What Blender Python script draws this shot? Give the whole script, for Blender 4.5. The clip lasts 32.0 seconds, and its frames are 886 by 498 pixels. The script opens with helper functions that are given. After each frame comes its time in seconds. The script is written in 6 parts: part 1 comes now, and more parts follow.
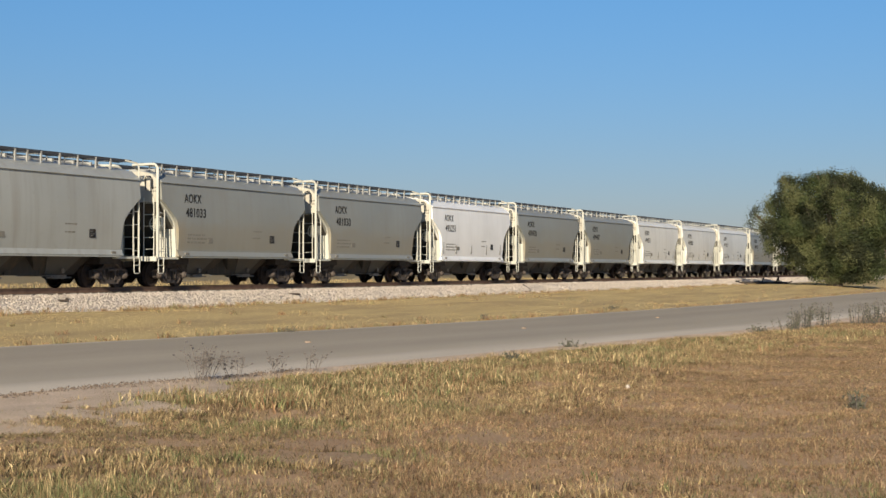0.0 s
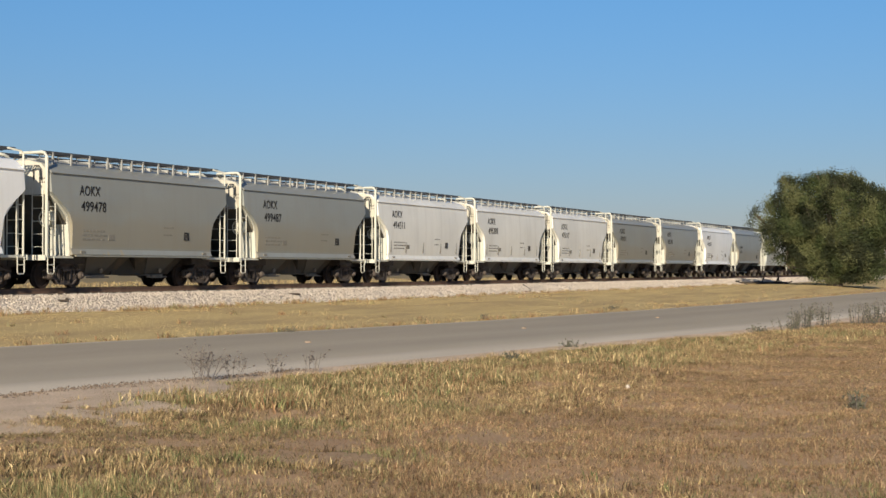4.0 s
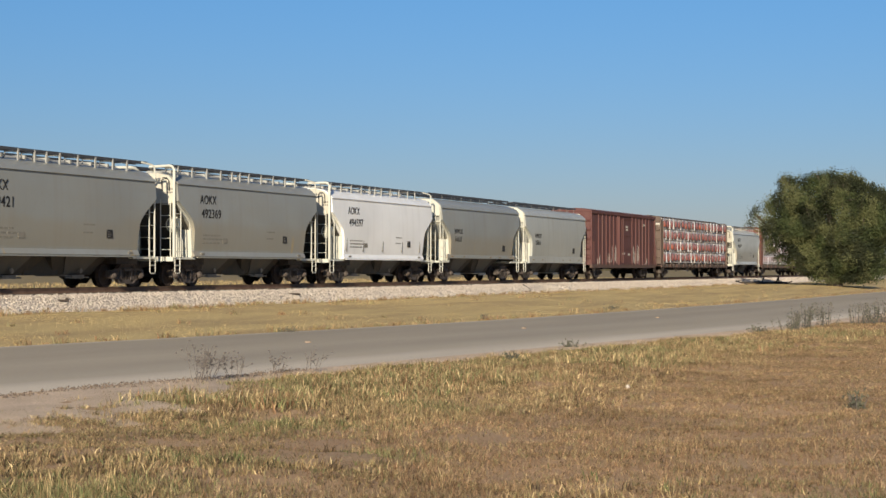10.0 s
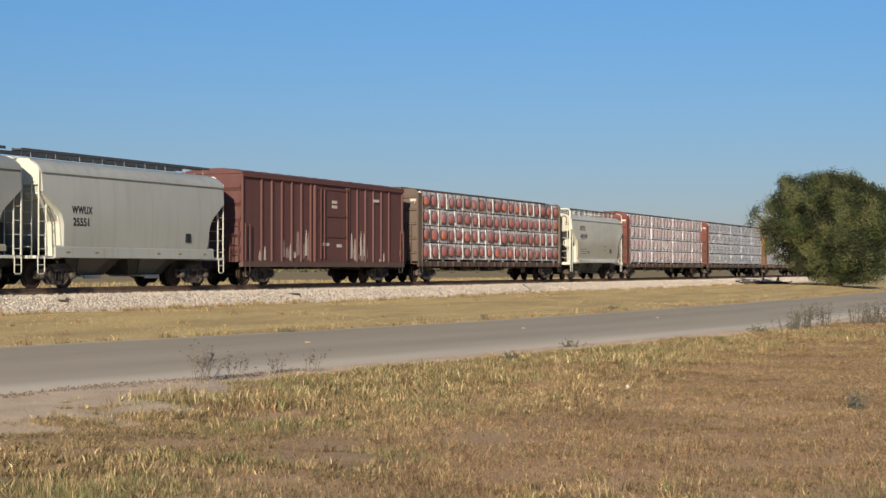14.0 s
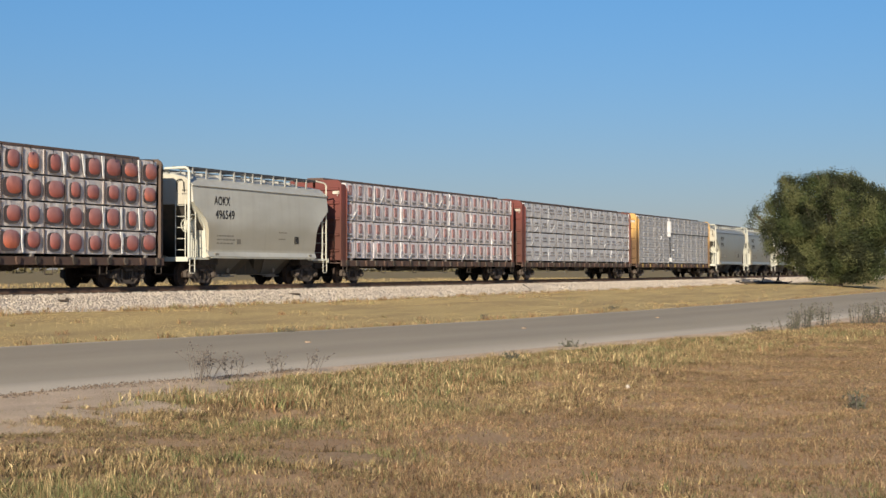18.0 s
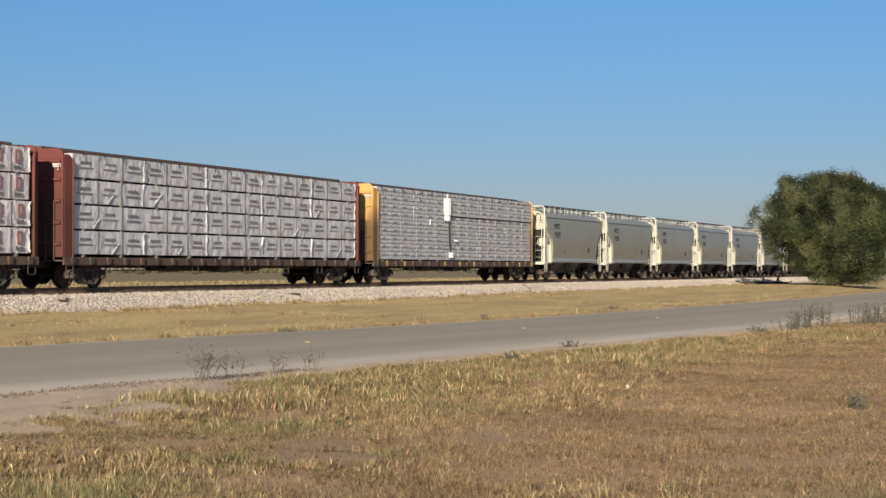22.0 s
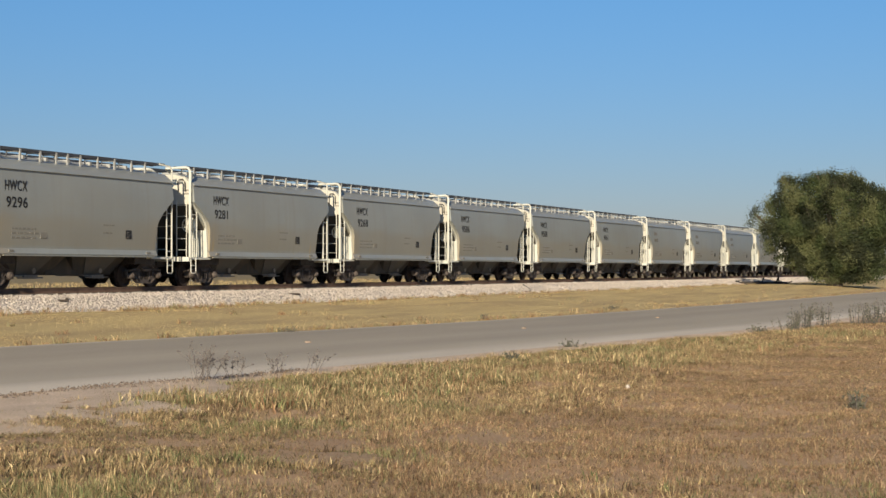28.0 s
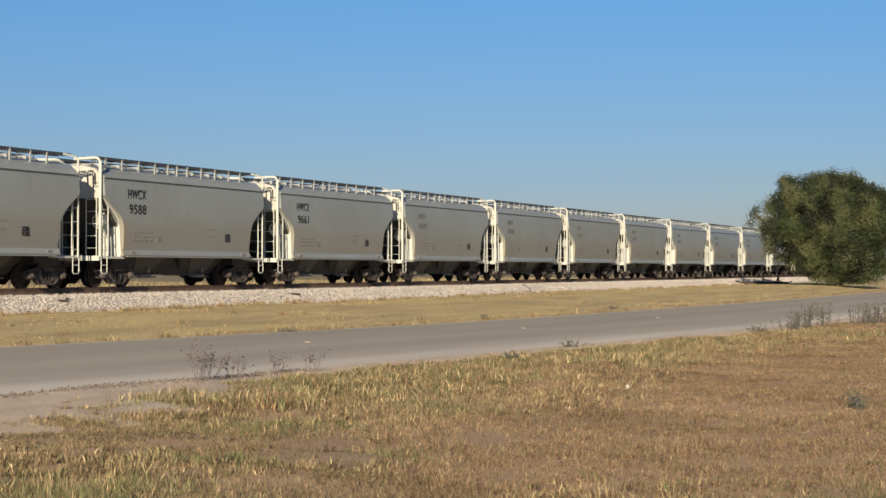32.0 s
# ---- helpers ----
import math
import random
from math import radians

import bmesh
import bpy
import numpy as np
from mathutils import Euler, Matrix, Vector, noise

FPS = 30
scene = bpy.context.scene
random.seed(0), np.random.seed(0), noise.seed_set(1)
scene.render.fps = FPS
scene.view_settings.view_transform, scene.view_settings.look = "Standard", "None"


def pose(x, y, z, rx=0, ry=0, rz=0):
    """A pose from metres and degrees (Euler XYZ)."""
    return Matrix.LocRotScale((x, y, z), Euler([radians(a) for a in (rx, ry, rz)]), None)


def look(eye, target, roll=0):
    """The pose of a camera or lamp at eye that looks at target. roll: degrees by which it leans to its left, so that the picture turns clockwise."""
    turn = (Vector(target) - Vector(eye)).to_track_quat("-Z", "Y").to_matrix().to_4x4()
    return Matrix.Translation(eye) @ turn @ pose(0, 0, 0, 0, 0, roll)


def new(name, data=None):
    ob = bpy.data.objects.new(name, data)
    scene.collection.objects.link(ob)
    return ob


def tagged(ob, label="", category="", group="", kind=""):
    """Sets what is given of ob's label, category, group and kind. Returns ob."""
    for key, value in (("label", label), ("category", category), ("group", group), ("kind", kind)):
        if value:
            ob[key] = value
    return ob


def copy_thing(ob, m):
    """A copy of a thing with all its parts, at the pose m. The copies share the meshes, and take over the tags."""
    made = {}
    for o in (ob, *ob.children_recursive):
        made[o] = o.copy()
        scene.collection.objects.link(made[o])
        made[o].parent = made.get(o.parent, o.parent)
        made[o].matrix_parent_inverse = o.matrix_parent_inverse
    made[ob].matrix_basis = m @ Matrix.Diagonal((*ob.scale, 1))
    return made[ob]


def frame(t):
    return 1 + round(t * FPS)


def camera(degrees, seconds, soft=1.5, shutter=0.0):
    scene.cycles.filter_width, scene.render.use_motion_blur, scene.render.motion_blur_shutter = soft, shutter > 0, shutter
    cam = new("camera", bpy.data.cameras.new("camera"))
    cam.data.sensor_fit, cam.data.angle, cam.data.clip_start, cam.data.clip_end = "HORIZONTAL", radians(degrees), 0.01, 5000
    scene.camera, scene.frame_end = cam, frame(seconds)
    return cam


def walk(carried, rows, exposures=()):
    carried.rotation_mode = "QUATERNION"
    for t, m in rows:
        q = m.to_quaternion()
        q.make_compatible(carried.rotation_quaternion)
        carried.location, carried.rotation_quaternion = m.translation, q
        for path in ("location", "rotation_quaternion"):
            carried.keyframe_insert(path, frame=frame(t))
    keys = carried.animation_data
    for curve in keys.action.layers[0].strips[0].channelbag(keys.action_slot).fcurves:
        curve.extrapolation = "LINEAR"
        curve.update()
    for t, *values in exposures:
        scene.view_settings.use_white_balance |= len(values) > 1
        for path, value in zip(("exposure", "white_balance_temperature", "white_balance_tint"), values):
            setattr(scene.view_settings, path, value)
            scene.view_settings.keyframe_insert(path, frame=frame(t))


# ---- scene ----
RAIL = 1.08          # top of the rails over the road
EYE = (0.0, -35.4, 1.75)
TURN, TILT = 22.951, 0.722   # the view's turn from the track, and its tilt upwards

cam = camera(30.71, 32.0, soft=1.5, shutter=0.0)
AIM = (EYE[0] + math.cos(radians(TURN)), EYE[1] + math.sin(radians(TURN)), EYE[2] + math.tan(radians(TILT)))
walk(cam, [(0.0, look(EYE, AIM)), (32.0, look(EYE, AIM))], exposures=[(0.0, 0.36), (32.0, 0.36)])

# ---- daylight ----
SUN_HEIGHT, SUN_SIDE = 18.0, 15.0    # degrees above the horizon; degrees off the track, towards the road
world = bpy.data.worlds.new("daylight")
scene.world = world
world.use_nodes = True
wn = world.node_tree.nodes
sky = wn.new("ShaderNodeTexSky")
sky.sky_type = "NISHITA"
sky.sun_disc = False
sky.sun_elevation = radians(SUN_HEIGHT)
SUN_WAY = Vector((-math.cos(radians(SUN_SIDE)) * math.cos(radians(SUN_HEIGHT)), -math.sin(radians(SUN_SIDE)) * math.cos(radians(SUN_HEIGHT)), math.sin(radians(SUN_HEIGHT))))
sky.sun_rotation = math.atan2(SUN_WAY.x, SUN_WAY.y)
sky.air_density, sky.dust_density, sky.ozone_density, sky.altitude = 1.0, 0.35, 5.0, 200
wn["Background"].inputs["Strength"].default_value = 0.0700
clear = wn.new("ShaderNodeMix")       # a clear autumn sky, bluer than the plain model
clear.data_type, clear.blend_type = "RGBA", "MULTIPLY"
clear.inputs[0].default_value = 1.0
world.node_tree.links.new(sky.outputs[0], clear.inputs[6])
clear.inputs[7].default_value = (0.75, 1.01, 1.14, 1.0)
haze = wn.new("ShaderNodeMix")        # dry dust in the air dims the last degrees over the horizon
haze.data_type, haze.blend_type = "RGBA", "MULTIPLY"
way = wn.new("ShaderNodeTexCoord")
up_down = wn.new("ShaderNodeSeparateXYZ")
low_air = wn.new("ShaderNodeMapRange")
low_air.interpolation_type = "SMOOTHSTEP"
low_air.inputs["From Min"].default_value, low_air.inputs["From Max"].default_value = 0.24, -0.02
world.node_tree.links.new(way.outputs["Generated"], up_down.inputs[0])
world.node_tree.links.new(up_down.outputs[2], low_air.inputs["Value"])
world.node_tree.links.new(low_air.outputs[0], haze.inputs[0])
world.node_tree.links.new(clear.outputs[2], haze.inputs[6])
haze.inputs[7].default_value = (1.04, 0.675, 0.68, 1.0)
world.node_tree.links.new(haze.outputs[2], wn["Background"].inputs[0])
sun = new("sun", bpy.data.lights.new("sun", "SUN"))
sun.data.energy, sun.data.angle, sun.data.color = 5.0, radians(0.55), (1.0, 0.87, 0.68)
sun.matrix_world = look(SUN_WAY * 300, (0, 0, 0))


# ---- materials ----
def shader(name, rough=0.7, metal=0.0, spec=0.3):
    m = bpy.data.materials.new(name)
    m.use_nodes = True
    b = m.node_tree.nodes["Principled BSDF"]
    b.inputs["Roughness"].default_value = rough
    b.inputs["Metallic"].default_value = metal
    b.inputs["Specular IOR Level"].default_value = spec
    return m, m.node_tree, b


def coords(nt, scale, space="Object"):
    tc = nt.nodes.new("ShaderNodeTexCoord")
    mp = nt.nodes.new("ShaderNodeMapping")
    mp.inputs["Scale"].default_value = scale
    if space == "World":
        g = nt.nodes.new("ShaderNodeNewGeometry")
        nt.links.new(g.outputs["Position"], mp.inputs[0])
    else:
        nt.links.new(tc.outputs[space], mp.inputs[0])
    return mp.outputs[0]


def noisy(nt, scale, stretch=(1, 1, 1), detail=4.0, low=0.35, high=0.65, space="Object", seeded=False):
    """A grey value 0 to 1 from a noise."""
    n = nt.nodes.new("ShaderNodeTexNoise")
    n.inputs["Scale"].default_value = scale
    n.inputs["Detail"].default_value = detail
    nt.links.new(coords(nt, stretch, space), n.inputs["Vector"])
    if seeded:
        n.noise_dimensions = "4D"
        oi = nt.nodes.new("ShaderNodeObjectInfo")
        mul = nt.nodes.new("ShaderNodeMath")
        mul.operation = "MULTIPLY"
        mul.inputs[1].default_value = 37.0
        nt.links.new(oi.outputs["Random"], mul.inputs[0])
        nt.links.new(mul.outputs[0], n.inputs["W"])
    r = nt.nodes.new("ShaderNodeMapRange")
    r.inputs["From Min"].default_value = low
    r.inputs["From Max"].default_value = high
    nt.links.new(n.outputs["Fac"], r.inputs["Value"])
    return r.outputs[0]


def mixed(nt, fac, a, b, amount=1.0):
    """Mix of two colours, each a tuple or a socket."""
    m = nt.nodes.new("ShaderNodeMix")
    m.data_type = "RGBA"
    if amount != 1.0:
        k = nt.nodes.new("ShaderNodeMath")
        k.operation = "MULTIPLY"
        k.inputs[1].default_value = amount
        nt.links.new(fac, k.inputs[0])
        fac = k.outputs[0]
    nt.links.new(fac, m.inputs["Factor"])
    for key, v in (("A", a), ("B", b)):
        sock = [s for s in m.inputs if s.name == key and s.type == "RGBA"][0]
        if isinstance(v, tuple):
            sock.default_value = (*v, 1)
        else:
            nt.links.new(v, sock)
    return [s for s in m.outputs if s.type == "RGBA"][0]


def bumped(nt, b, fac, strength=0.3, distance=0.02):
    bp = nt.nodes.new("ShaderNodeBump")
    bp.inputs["Strength"].default_value = strength
    bp.inputs["Distance"].default_value = distance
    nt.links.new(fac, bp.inputs["Height"])
    nt.links.new(bp.outputs[0], b.inputs["Normal"])


def paint(name, col, grime=(0.20, 0.15, 0.10), amount=0.35, streak=0.35, rough=0.55, stain=0.0, spec=0.3, rust=0.0):
    m, nt, b = shader(name, rough, 0.0, spec)
    wash = noisy(nt, 1.0, (0.35, 0.35, 0.35), 3, 0.35, 0.7, seeded=True)
    runs = noisy(nt, 1.0, (3.2, 3.2, 0.16), 5, 0.5, 0.78, seeded=True)
    speck = noisy(nt, 9.0, (1, 1, 1), 6, 0.6, 0.8, seeded=True)
    c = mixed(nt, wash, col, tuple(v * 0.84 for v in col), 0.9)
    c = mixed(nt, runs, c, grime, streak)
    c = mixed(nt, speck, c, grime, amount)
    if rust:
        # old rust creeping up from the deck, with a ragged upper edge
        up = nt.nodes.new("ShaderNodeSeparateXYZ")
        nt.links.new(coords(nt, (1, 1, 1)), up.inputs[0])
        edge = nt.nodes.new("ShaderNodeMath")
        edge.operation = "MULTIPLY_ADD"
        nt.links.new(noisy(nt, 1.0, (1.4, 1.4, 0.5), 5, 0.2, 0.8, seeded=True), edge.inputs[0])
        edge.inputs[1].default_value = 1.3
        nt.links.new(up.outputs[2], edge.inputs[2])
        creep = nt.nodes.new("ShaderNodeMapRange")
        creep.inputs["From Min"].default_value, creep.inputs["From Max"].default_value = 4.6, 3.3
        nt.links.new(edge.outputs[0], creep.inputs["Value"])
        c = mixed(nt, creep.outputs[0], c, (0.07, 0.038, 0.027), rust)
    if stain:
        # rusty yellow weeping near the lower corners of the side
        sep = nt.nodes.new("ShaderNodeSeparateXYZ")
        nt.links.new(coords(nt, (1, 1, 1)), sep.inputs[0])
        reach = nt.nodes.new("ShaderNodeMath")
        reach.operation = "ABSOLUTE"
        nt.links.new(sep.outputs[0], reach.inputs[0])
        near_end = nt.nodes.new("ShaderNodeMapRange")
        near_end.inputs["From Min"].default_value, near_end.inputs["From Max"].default_value = 3.9, 4.75
        nt.links.new(reach.outputs[0], near_end.inputs["Value"])
        low = nt.nodes.new("ShaderNodeMapRange")
        low.inputs["From Min"].default_value, low.inputs["From Max"].default_value = 2.7, 2.2
        nt.links.new(sep.outputs[2], low.inputs["Value"])
        both = nt.nodes.new("ShaderNodeMath")
        both.operation = "MULTIPLY"
        nt.links.new(near_end.outputs[0], both.inputs[0])
        nt.links.new(low.outputs[0], both.inputs[1])
        blot = nt.nodes.new("ShaderNodeMath")
        blot.operation = "MULTIPLY"
        nt.links.new(both.outputs[0], blot.inputs[0])
        nt.links.new(noisy(nt, 1.0, (1.6, 1.6, 0.5), 4, 0.3, 0.6, seeded=True), blot.inputs[1])
        c = mixed(nt, blot.outputs[0], c, (0.42, 0.29, 0.13), stain)
        dull = noisy(nt, 1.0, (0.25, 0.25, 0.9), 4, 0.42, 0.62, seeded=True)
        c = mixed(nt, dull, c, (0.27, 0.245, 0.185), 0.25)
        # a browner band on the lower side, its upper edge uneven
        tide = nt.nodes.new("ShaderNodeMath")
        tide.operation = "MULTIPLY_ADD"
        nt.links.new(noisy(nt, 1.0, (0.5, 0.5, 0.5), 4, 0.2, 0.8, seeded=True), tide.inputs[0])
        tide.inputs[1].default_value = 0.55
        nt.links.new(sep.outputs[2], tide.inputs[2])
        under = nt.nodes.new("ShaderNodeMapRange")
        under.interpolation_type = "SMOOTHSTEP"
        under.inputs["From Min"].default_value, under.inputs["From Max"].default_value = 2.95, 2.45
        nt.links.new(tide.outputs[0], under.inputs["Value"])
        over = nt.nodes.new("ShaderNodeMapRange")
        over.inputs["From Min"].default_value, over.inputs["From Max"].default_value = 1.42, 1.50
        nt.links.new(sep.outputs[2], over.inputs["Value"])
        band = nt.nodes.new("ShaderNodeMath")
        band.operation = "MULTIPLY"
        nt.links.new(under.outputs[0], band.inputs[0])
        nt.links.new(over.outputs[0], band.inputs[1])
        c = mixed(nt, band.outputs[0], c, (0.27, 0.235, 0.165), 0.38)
        # a few narrow orange weeps just over the sill
        weep = noisy(nt, 1.0, (1.9, 1.9, 0.05), 2, 0.66, 0.74, seeded=True)
        foot = nt.nodes.new("ShaderNodeMapRange")
        foot.inputs["From Min"].default_value, foot.inputs["From Max"].default_value = 2.15, 1.7
        nt.links.new(sep.outputs[2], foot.inputs["Value"])
        drip = nt.nodes.new("ShaderNodeMath")
        drip.operation = "MULTIPLY"
        nt.links.new(weep, drip.inputs[0])
        nt.links.new(foot.outputs[0], drip.inputs[1])
        c = mixed(nt, drip.outputs[0], c, (0.46, 0.31, 0.10), 0.6)
    nt.links.new(c, b.inputs["Base Color"])
    bumped(nt, b, noisy(nt, 1.3, (0.8, 0.8, 0.5), 2, 0.2, 0.8), 0.12, 0.03)
    return m


def plain(name, col, rough=0.6, metal=0.0, vary=0.3, scale=6.0, spec=0.3):
    m, nt, b = shader(name, rough, metal, spec)
    c = mixed(nt, noisy(nt, scale, (1, 1, 1), 5, 0.3, 0.7, seeded=True), col, tuple(v * (1 - vary) for v in col))
    nt.links.new(c, b.inputs["Base Color"])
    bumped(nt, b, noisy(nt, scale * 6, (1, 1, 1), 4), 0.2, 0.01)
    return m


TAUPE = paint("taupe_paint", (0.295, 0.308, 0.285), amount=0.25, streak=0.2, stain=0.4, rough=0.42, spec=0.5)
LIGHT = paint("light_grey_paint", (0.84, 0.83, 0.77), amount=0.16, streak=0.14, rough=0.42, spec=0.5)
WHITE = paint("white_paint", (0.95, 0.95, 0.925), amount=0.08, streak=0.10, rough=0.42, spec=0.5)
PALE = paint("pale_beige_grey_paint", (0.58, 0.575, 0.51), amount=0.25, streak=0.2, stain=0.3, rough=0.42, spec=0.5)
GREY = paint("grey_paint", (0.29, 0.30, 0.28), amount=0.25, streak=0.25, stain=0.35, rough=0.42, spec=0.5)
COOL = paint("cool_grey_paint", (0.42, 0.43, 0.395), amount=0.25, rough=0.42, spec=0.5)
CREAM = paint("cream_rail_paint", (0.62, 0.615, 0.53), amount=0.15, streak=0.15)
ENDSHEET = paint("dusty_end_paint", (0.56, 0.53, 0.44), amount=0.35, streak=0.4, rough=0.7)
# near-black with dust; carries the shade under and between the cars
UNDER = paint("dusty_shaded_hopper_paint", (0.08, 0.074, 0.064), amount=0.4, streak=0.4, rough=0.8)
# greyer than the funnels, so lit plate and shaded side differ by paint
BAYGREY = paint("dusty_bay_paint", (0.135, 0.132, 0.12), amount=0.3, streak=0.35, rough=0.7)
GALV = plain("galvanised_grating", (0.075, 0.08, 0.09), 0.65, 0.0, 0.3, 4)
BRACKET = plain("galvanised_bracket", (0.40, 0.40, 0.37), 0.6, 0.0, 0.25, 4)
IRON = plain("dusty_cast_iron", (0.075, 0.061, 0.051), 0.75, 0.1, 0.45, 5)
FRAME_IRON = plain("worn_cast_steel", (0.115, 0.093, 0.078), 0.75, 0.0, 0.45, 5)
WHEEL = plain("brown_wheel_steel", (0.065, 0.045, 0.036), 0.7, 0.1, 0.4, 7)
BLACK = plain("black_stencil", (0.025, 0.024, 0.024), 0.6, 0, 0.2, 3)
STENCIL = plain("thin_worn_stencil", (0.24, 0.225, 0.19), 0.7, 0, 0.2, 3)
FADED = plain("faded_stencil", (0.20, 0.19, 0.17), 0.7, 0, 0.2, 3)
BOXRED = paint("boxcar_red_paint", (0.122, 0.052, 0.047), grime=(0.14, 0.085, 0.072), amount=0.4, streak=0.55, rough=0.7)
BEAMRED = paint("beam_red_paint", (0.175, 0.054, 0.046), grime=(0.16, 0.06, 0.04), amount=0.3, streak=0.3, rough=0.6, rust=0.6)
BEAMBROWN = paint("beam_brown_paint", (0.13, 0.095, 0.075), grime=(0.07, 0.05, 0.04), amount=0.4, streak=0.3, rough=0.7)
YELLOW = paint("beam_yellow_paint", (0.60, 0.37, 0.13), grime=(0.25, 0.13, 0.06), amount=0.3, streak=0.35, rough=0.6, rust=0.85)
DECKIRON = paint("rusty_deck_steel", (0.115, 0.075, 0.06), grime=(0.13, 0.075, 0.05), amount=0.4, streak=0.3, rough=0.8)
OCHRE = plain("worn_ochre_stencil", (0.30, 0.215, 0.085), 0.7, 0, 0.3, 6)
DUSTY = plain("dusty_gate_steel", (0.30, 0.27, 0.23), 0.85, 0, 0.35, 6)
SPILL = plain("thin_powder_film", (0.34, 0.24, 0.21), 0.9, 0, 0.3, 6)
CHALK = plain("chalky_spilled_dust", (0.60, 0.56, 0.48), 0.9, 0, 0.25, 6)


def wrapping(name, col, crease=0.5):
    m, nt, b = shader(name, 0.38, 0.0, 0.5)
    c = mixed(nt, noisy(nt, 2.0, (1, 1, 1.5), 4, 0.35, 0.7, seeded=True), col, tuple(v * 0.86 for v in col))
    nt.links.new(c, b.inputs["Base Color"])
    bumped(nt, b, noisy(nt, 3.2, (1, 1, 0.7), 5, 0.3, 0.7, seeded=True), crease, 0.10)
    return m


WRAP = wrapping("silver_lumber_wrap", (0.74, 0.69, 0.70), 0.45)
WRAPGREY = wrapping("grey_lumber_wrap", (0.60, 0.595, 0.61), 0.45)
WRAPDULL = wrapping("dull_grey_lumber_wrap", (0.55, 0.545, 0.555), 0.3)
WRAPWHITE = wrapping("white_plastic_wrap", (0.70, 0.70, 0.70), 0.8)
FILM = wrapping("clean_white_film", (0.93, 0.93, 0.93), 0.2)
WRAPPALE = wrapping("pale_lumber_wrap", (0.62, 0.575, 0.555), 0.4)
PATCHDARK = plain("near_black_print", (0.11, 0.09, 0.088), 0.6, 0, 0.3, 4)
PRINTRED = plain("red_print", (0.35, 0.195, 0.19), 0.5, 0, 0.3, 4)
PRINTDARK = plain("dark_print", (0.20, 0.19, 0.195), 0.5, 0, 0.3, 4)
PRINTPALE = plain("pale_print", (0.50, 0.38, 0.37), 0.5, 0, 0.2, 4)
PRINTLIGHT = plain("thin_grey_print", (0.33, 0.325, 0.33), 0.6, 0, 0.3, 4)
TORN = wrapping("torn_brown_wrap", (0.20, 0.15, 0.125), 0.6)
BATTEN = plain("grey_timber_batten", (0.22, 0.20, 0.18), 0.8, 0, 0.4, 5)


def end_print():
    """Red ink with a rose sheen painted in towards each print's top, some prints brighter than others."""
    m, nt, b = shader("red_end_print", 0.45, 0.0, 0.4)
    sep = nt.nodes.new("ShaderNodeSeparateXYZ")
    tc = nt.nodes.new("ShaderNodeTexCoord")
    nt.links.new(tc.outputs["Generated"], sep.inputs[0])
    sheen = nt.nodes.new("ShaderNodeMapRange")
    sheen.inputs["From Min"].default_value, sheen.inputs["From Max"].default_value = 0.15, 0.95
    nt.links.new(sep.outputs[2], sheen.inputs["Value"])
    oi = nt.nodes.new("ShaderNodeObjectInfo")
    hot = nt.nodes.new("ShaderNodeMapRange")
    hot.inputs["From Min"].default_value, hot.inputs["From Max"].default_value = 0.80, 1.0
    nt.links.new(oi.outputs["Random"], hot.inputs["Value"])
    low = mixed(nt, hot.outputs[0], (0.39, 0.112, 0.092), (0.80, 0.20, 0.08))
    c = mixed(nt, sheen.outputs[0], low, (0.36, 0.21, 0.20))
    c = mixed(nt, noisy(nt, 3.0, (1, 1, 1), 4, 0.45, 0.7, seeded=True), c, (0.22, 0.075, 0.07), 0.6)
    nt.links.new(c, b.inputs["Base Color"])
    return m


PRINTENDS = end_print()


# ---- mesh tools ----
def box(bm, x0, x1, y0, y1, z0, z1):
    vs = [bm.verts.new((x, y, z)) for x in (x0, x1) for y in (y0, y1) for z in (z0, z1)]
    for f in ((0, 1, 3, 2), (4, 6, 7, 5), (0, 4, 5, 1), (2, 3, 7, 6), (0, 2, 6, 4), (1, 5, 7, 3)):
        bm.faces.new([vs[i] for i in f])


def prism(bm, outline, a, b, axis="y"):
    """A closed outline of pairs pushed from a to b along an axis: x takes (y, z) pairs, y takes (x, z), z takes (x, y)."""
    def at(p, v):
        return {"x": (v, p[0], p[1]), "y": (p[0], v, p[1]), "z": (p[0], p[1], v)}[axis]
    lo = [bm.verts.new(at(p, a)) for p in outline]
    hi = [bm.verts.new(at(p, b)) for p in outline]
    n = len(outline)
    bm.faces.new(lo)
    bm.faces.new(hi[::-1])
    for i in range(n):
        bm.faces.new((lo[i], hi[i], hi[(i + 1) % n], lo[(i + 1) % n]))


def tube(bm, points, r=0.022, n=6):
    """A round bar along points."""
    pts = [Vector(p) for p in points]
    rings = []
    for i, p in enumerate(pts):
        way = (pts[min(i + 1, len(pts) - 1)] - pts[max(i - 1, 0)]).normalized()
        side = way.cross(Vector((0.31, 0.17, 1.0)) if abs(way.z) < 0.9 else Vector((1.0, 0.1, 0.2))).normalized()
        top = side.cross(way)
        rings.append([bm.verts.new(p + r * (side * math.cos(6.28319 * k / n) + top * math.sin(6.28319 * k / n))) for k in range(n)])
    for a, b in zip(rings, rings[1:]):
        for k in range(n):
            bm.faces.new((a[k], a[(k + 1) % n], b[(k + 1) % n], b[k]))
    bm.faces.new(rings[0][::-1])
    bm.faces.new(rings[-1])


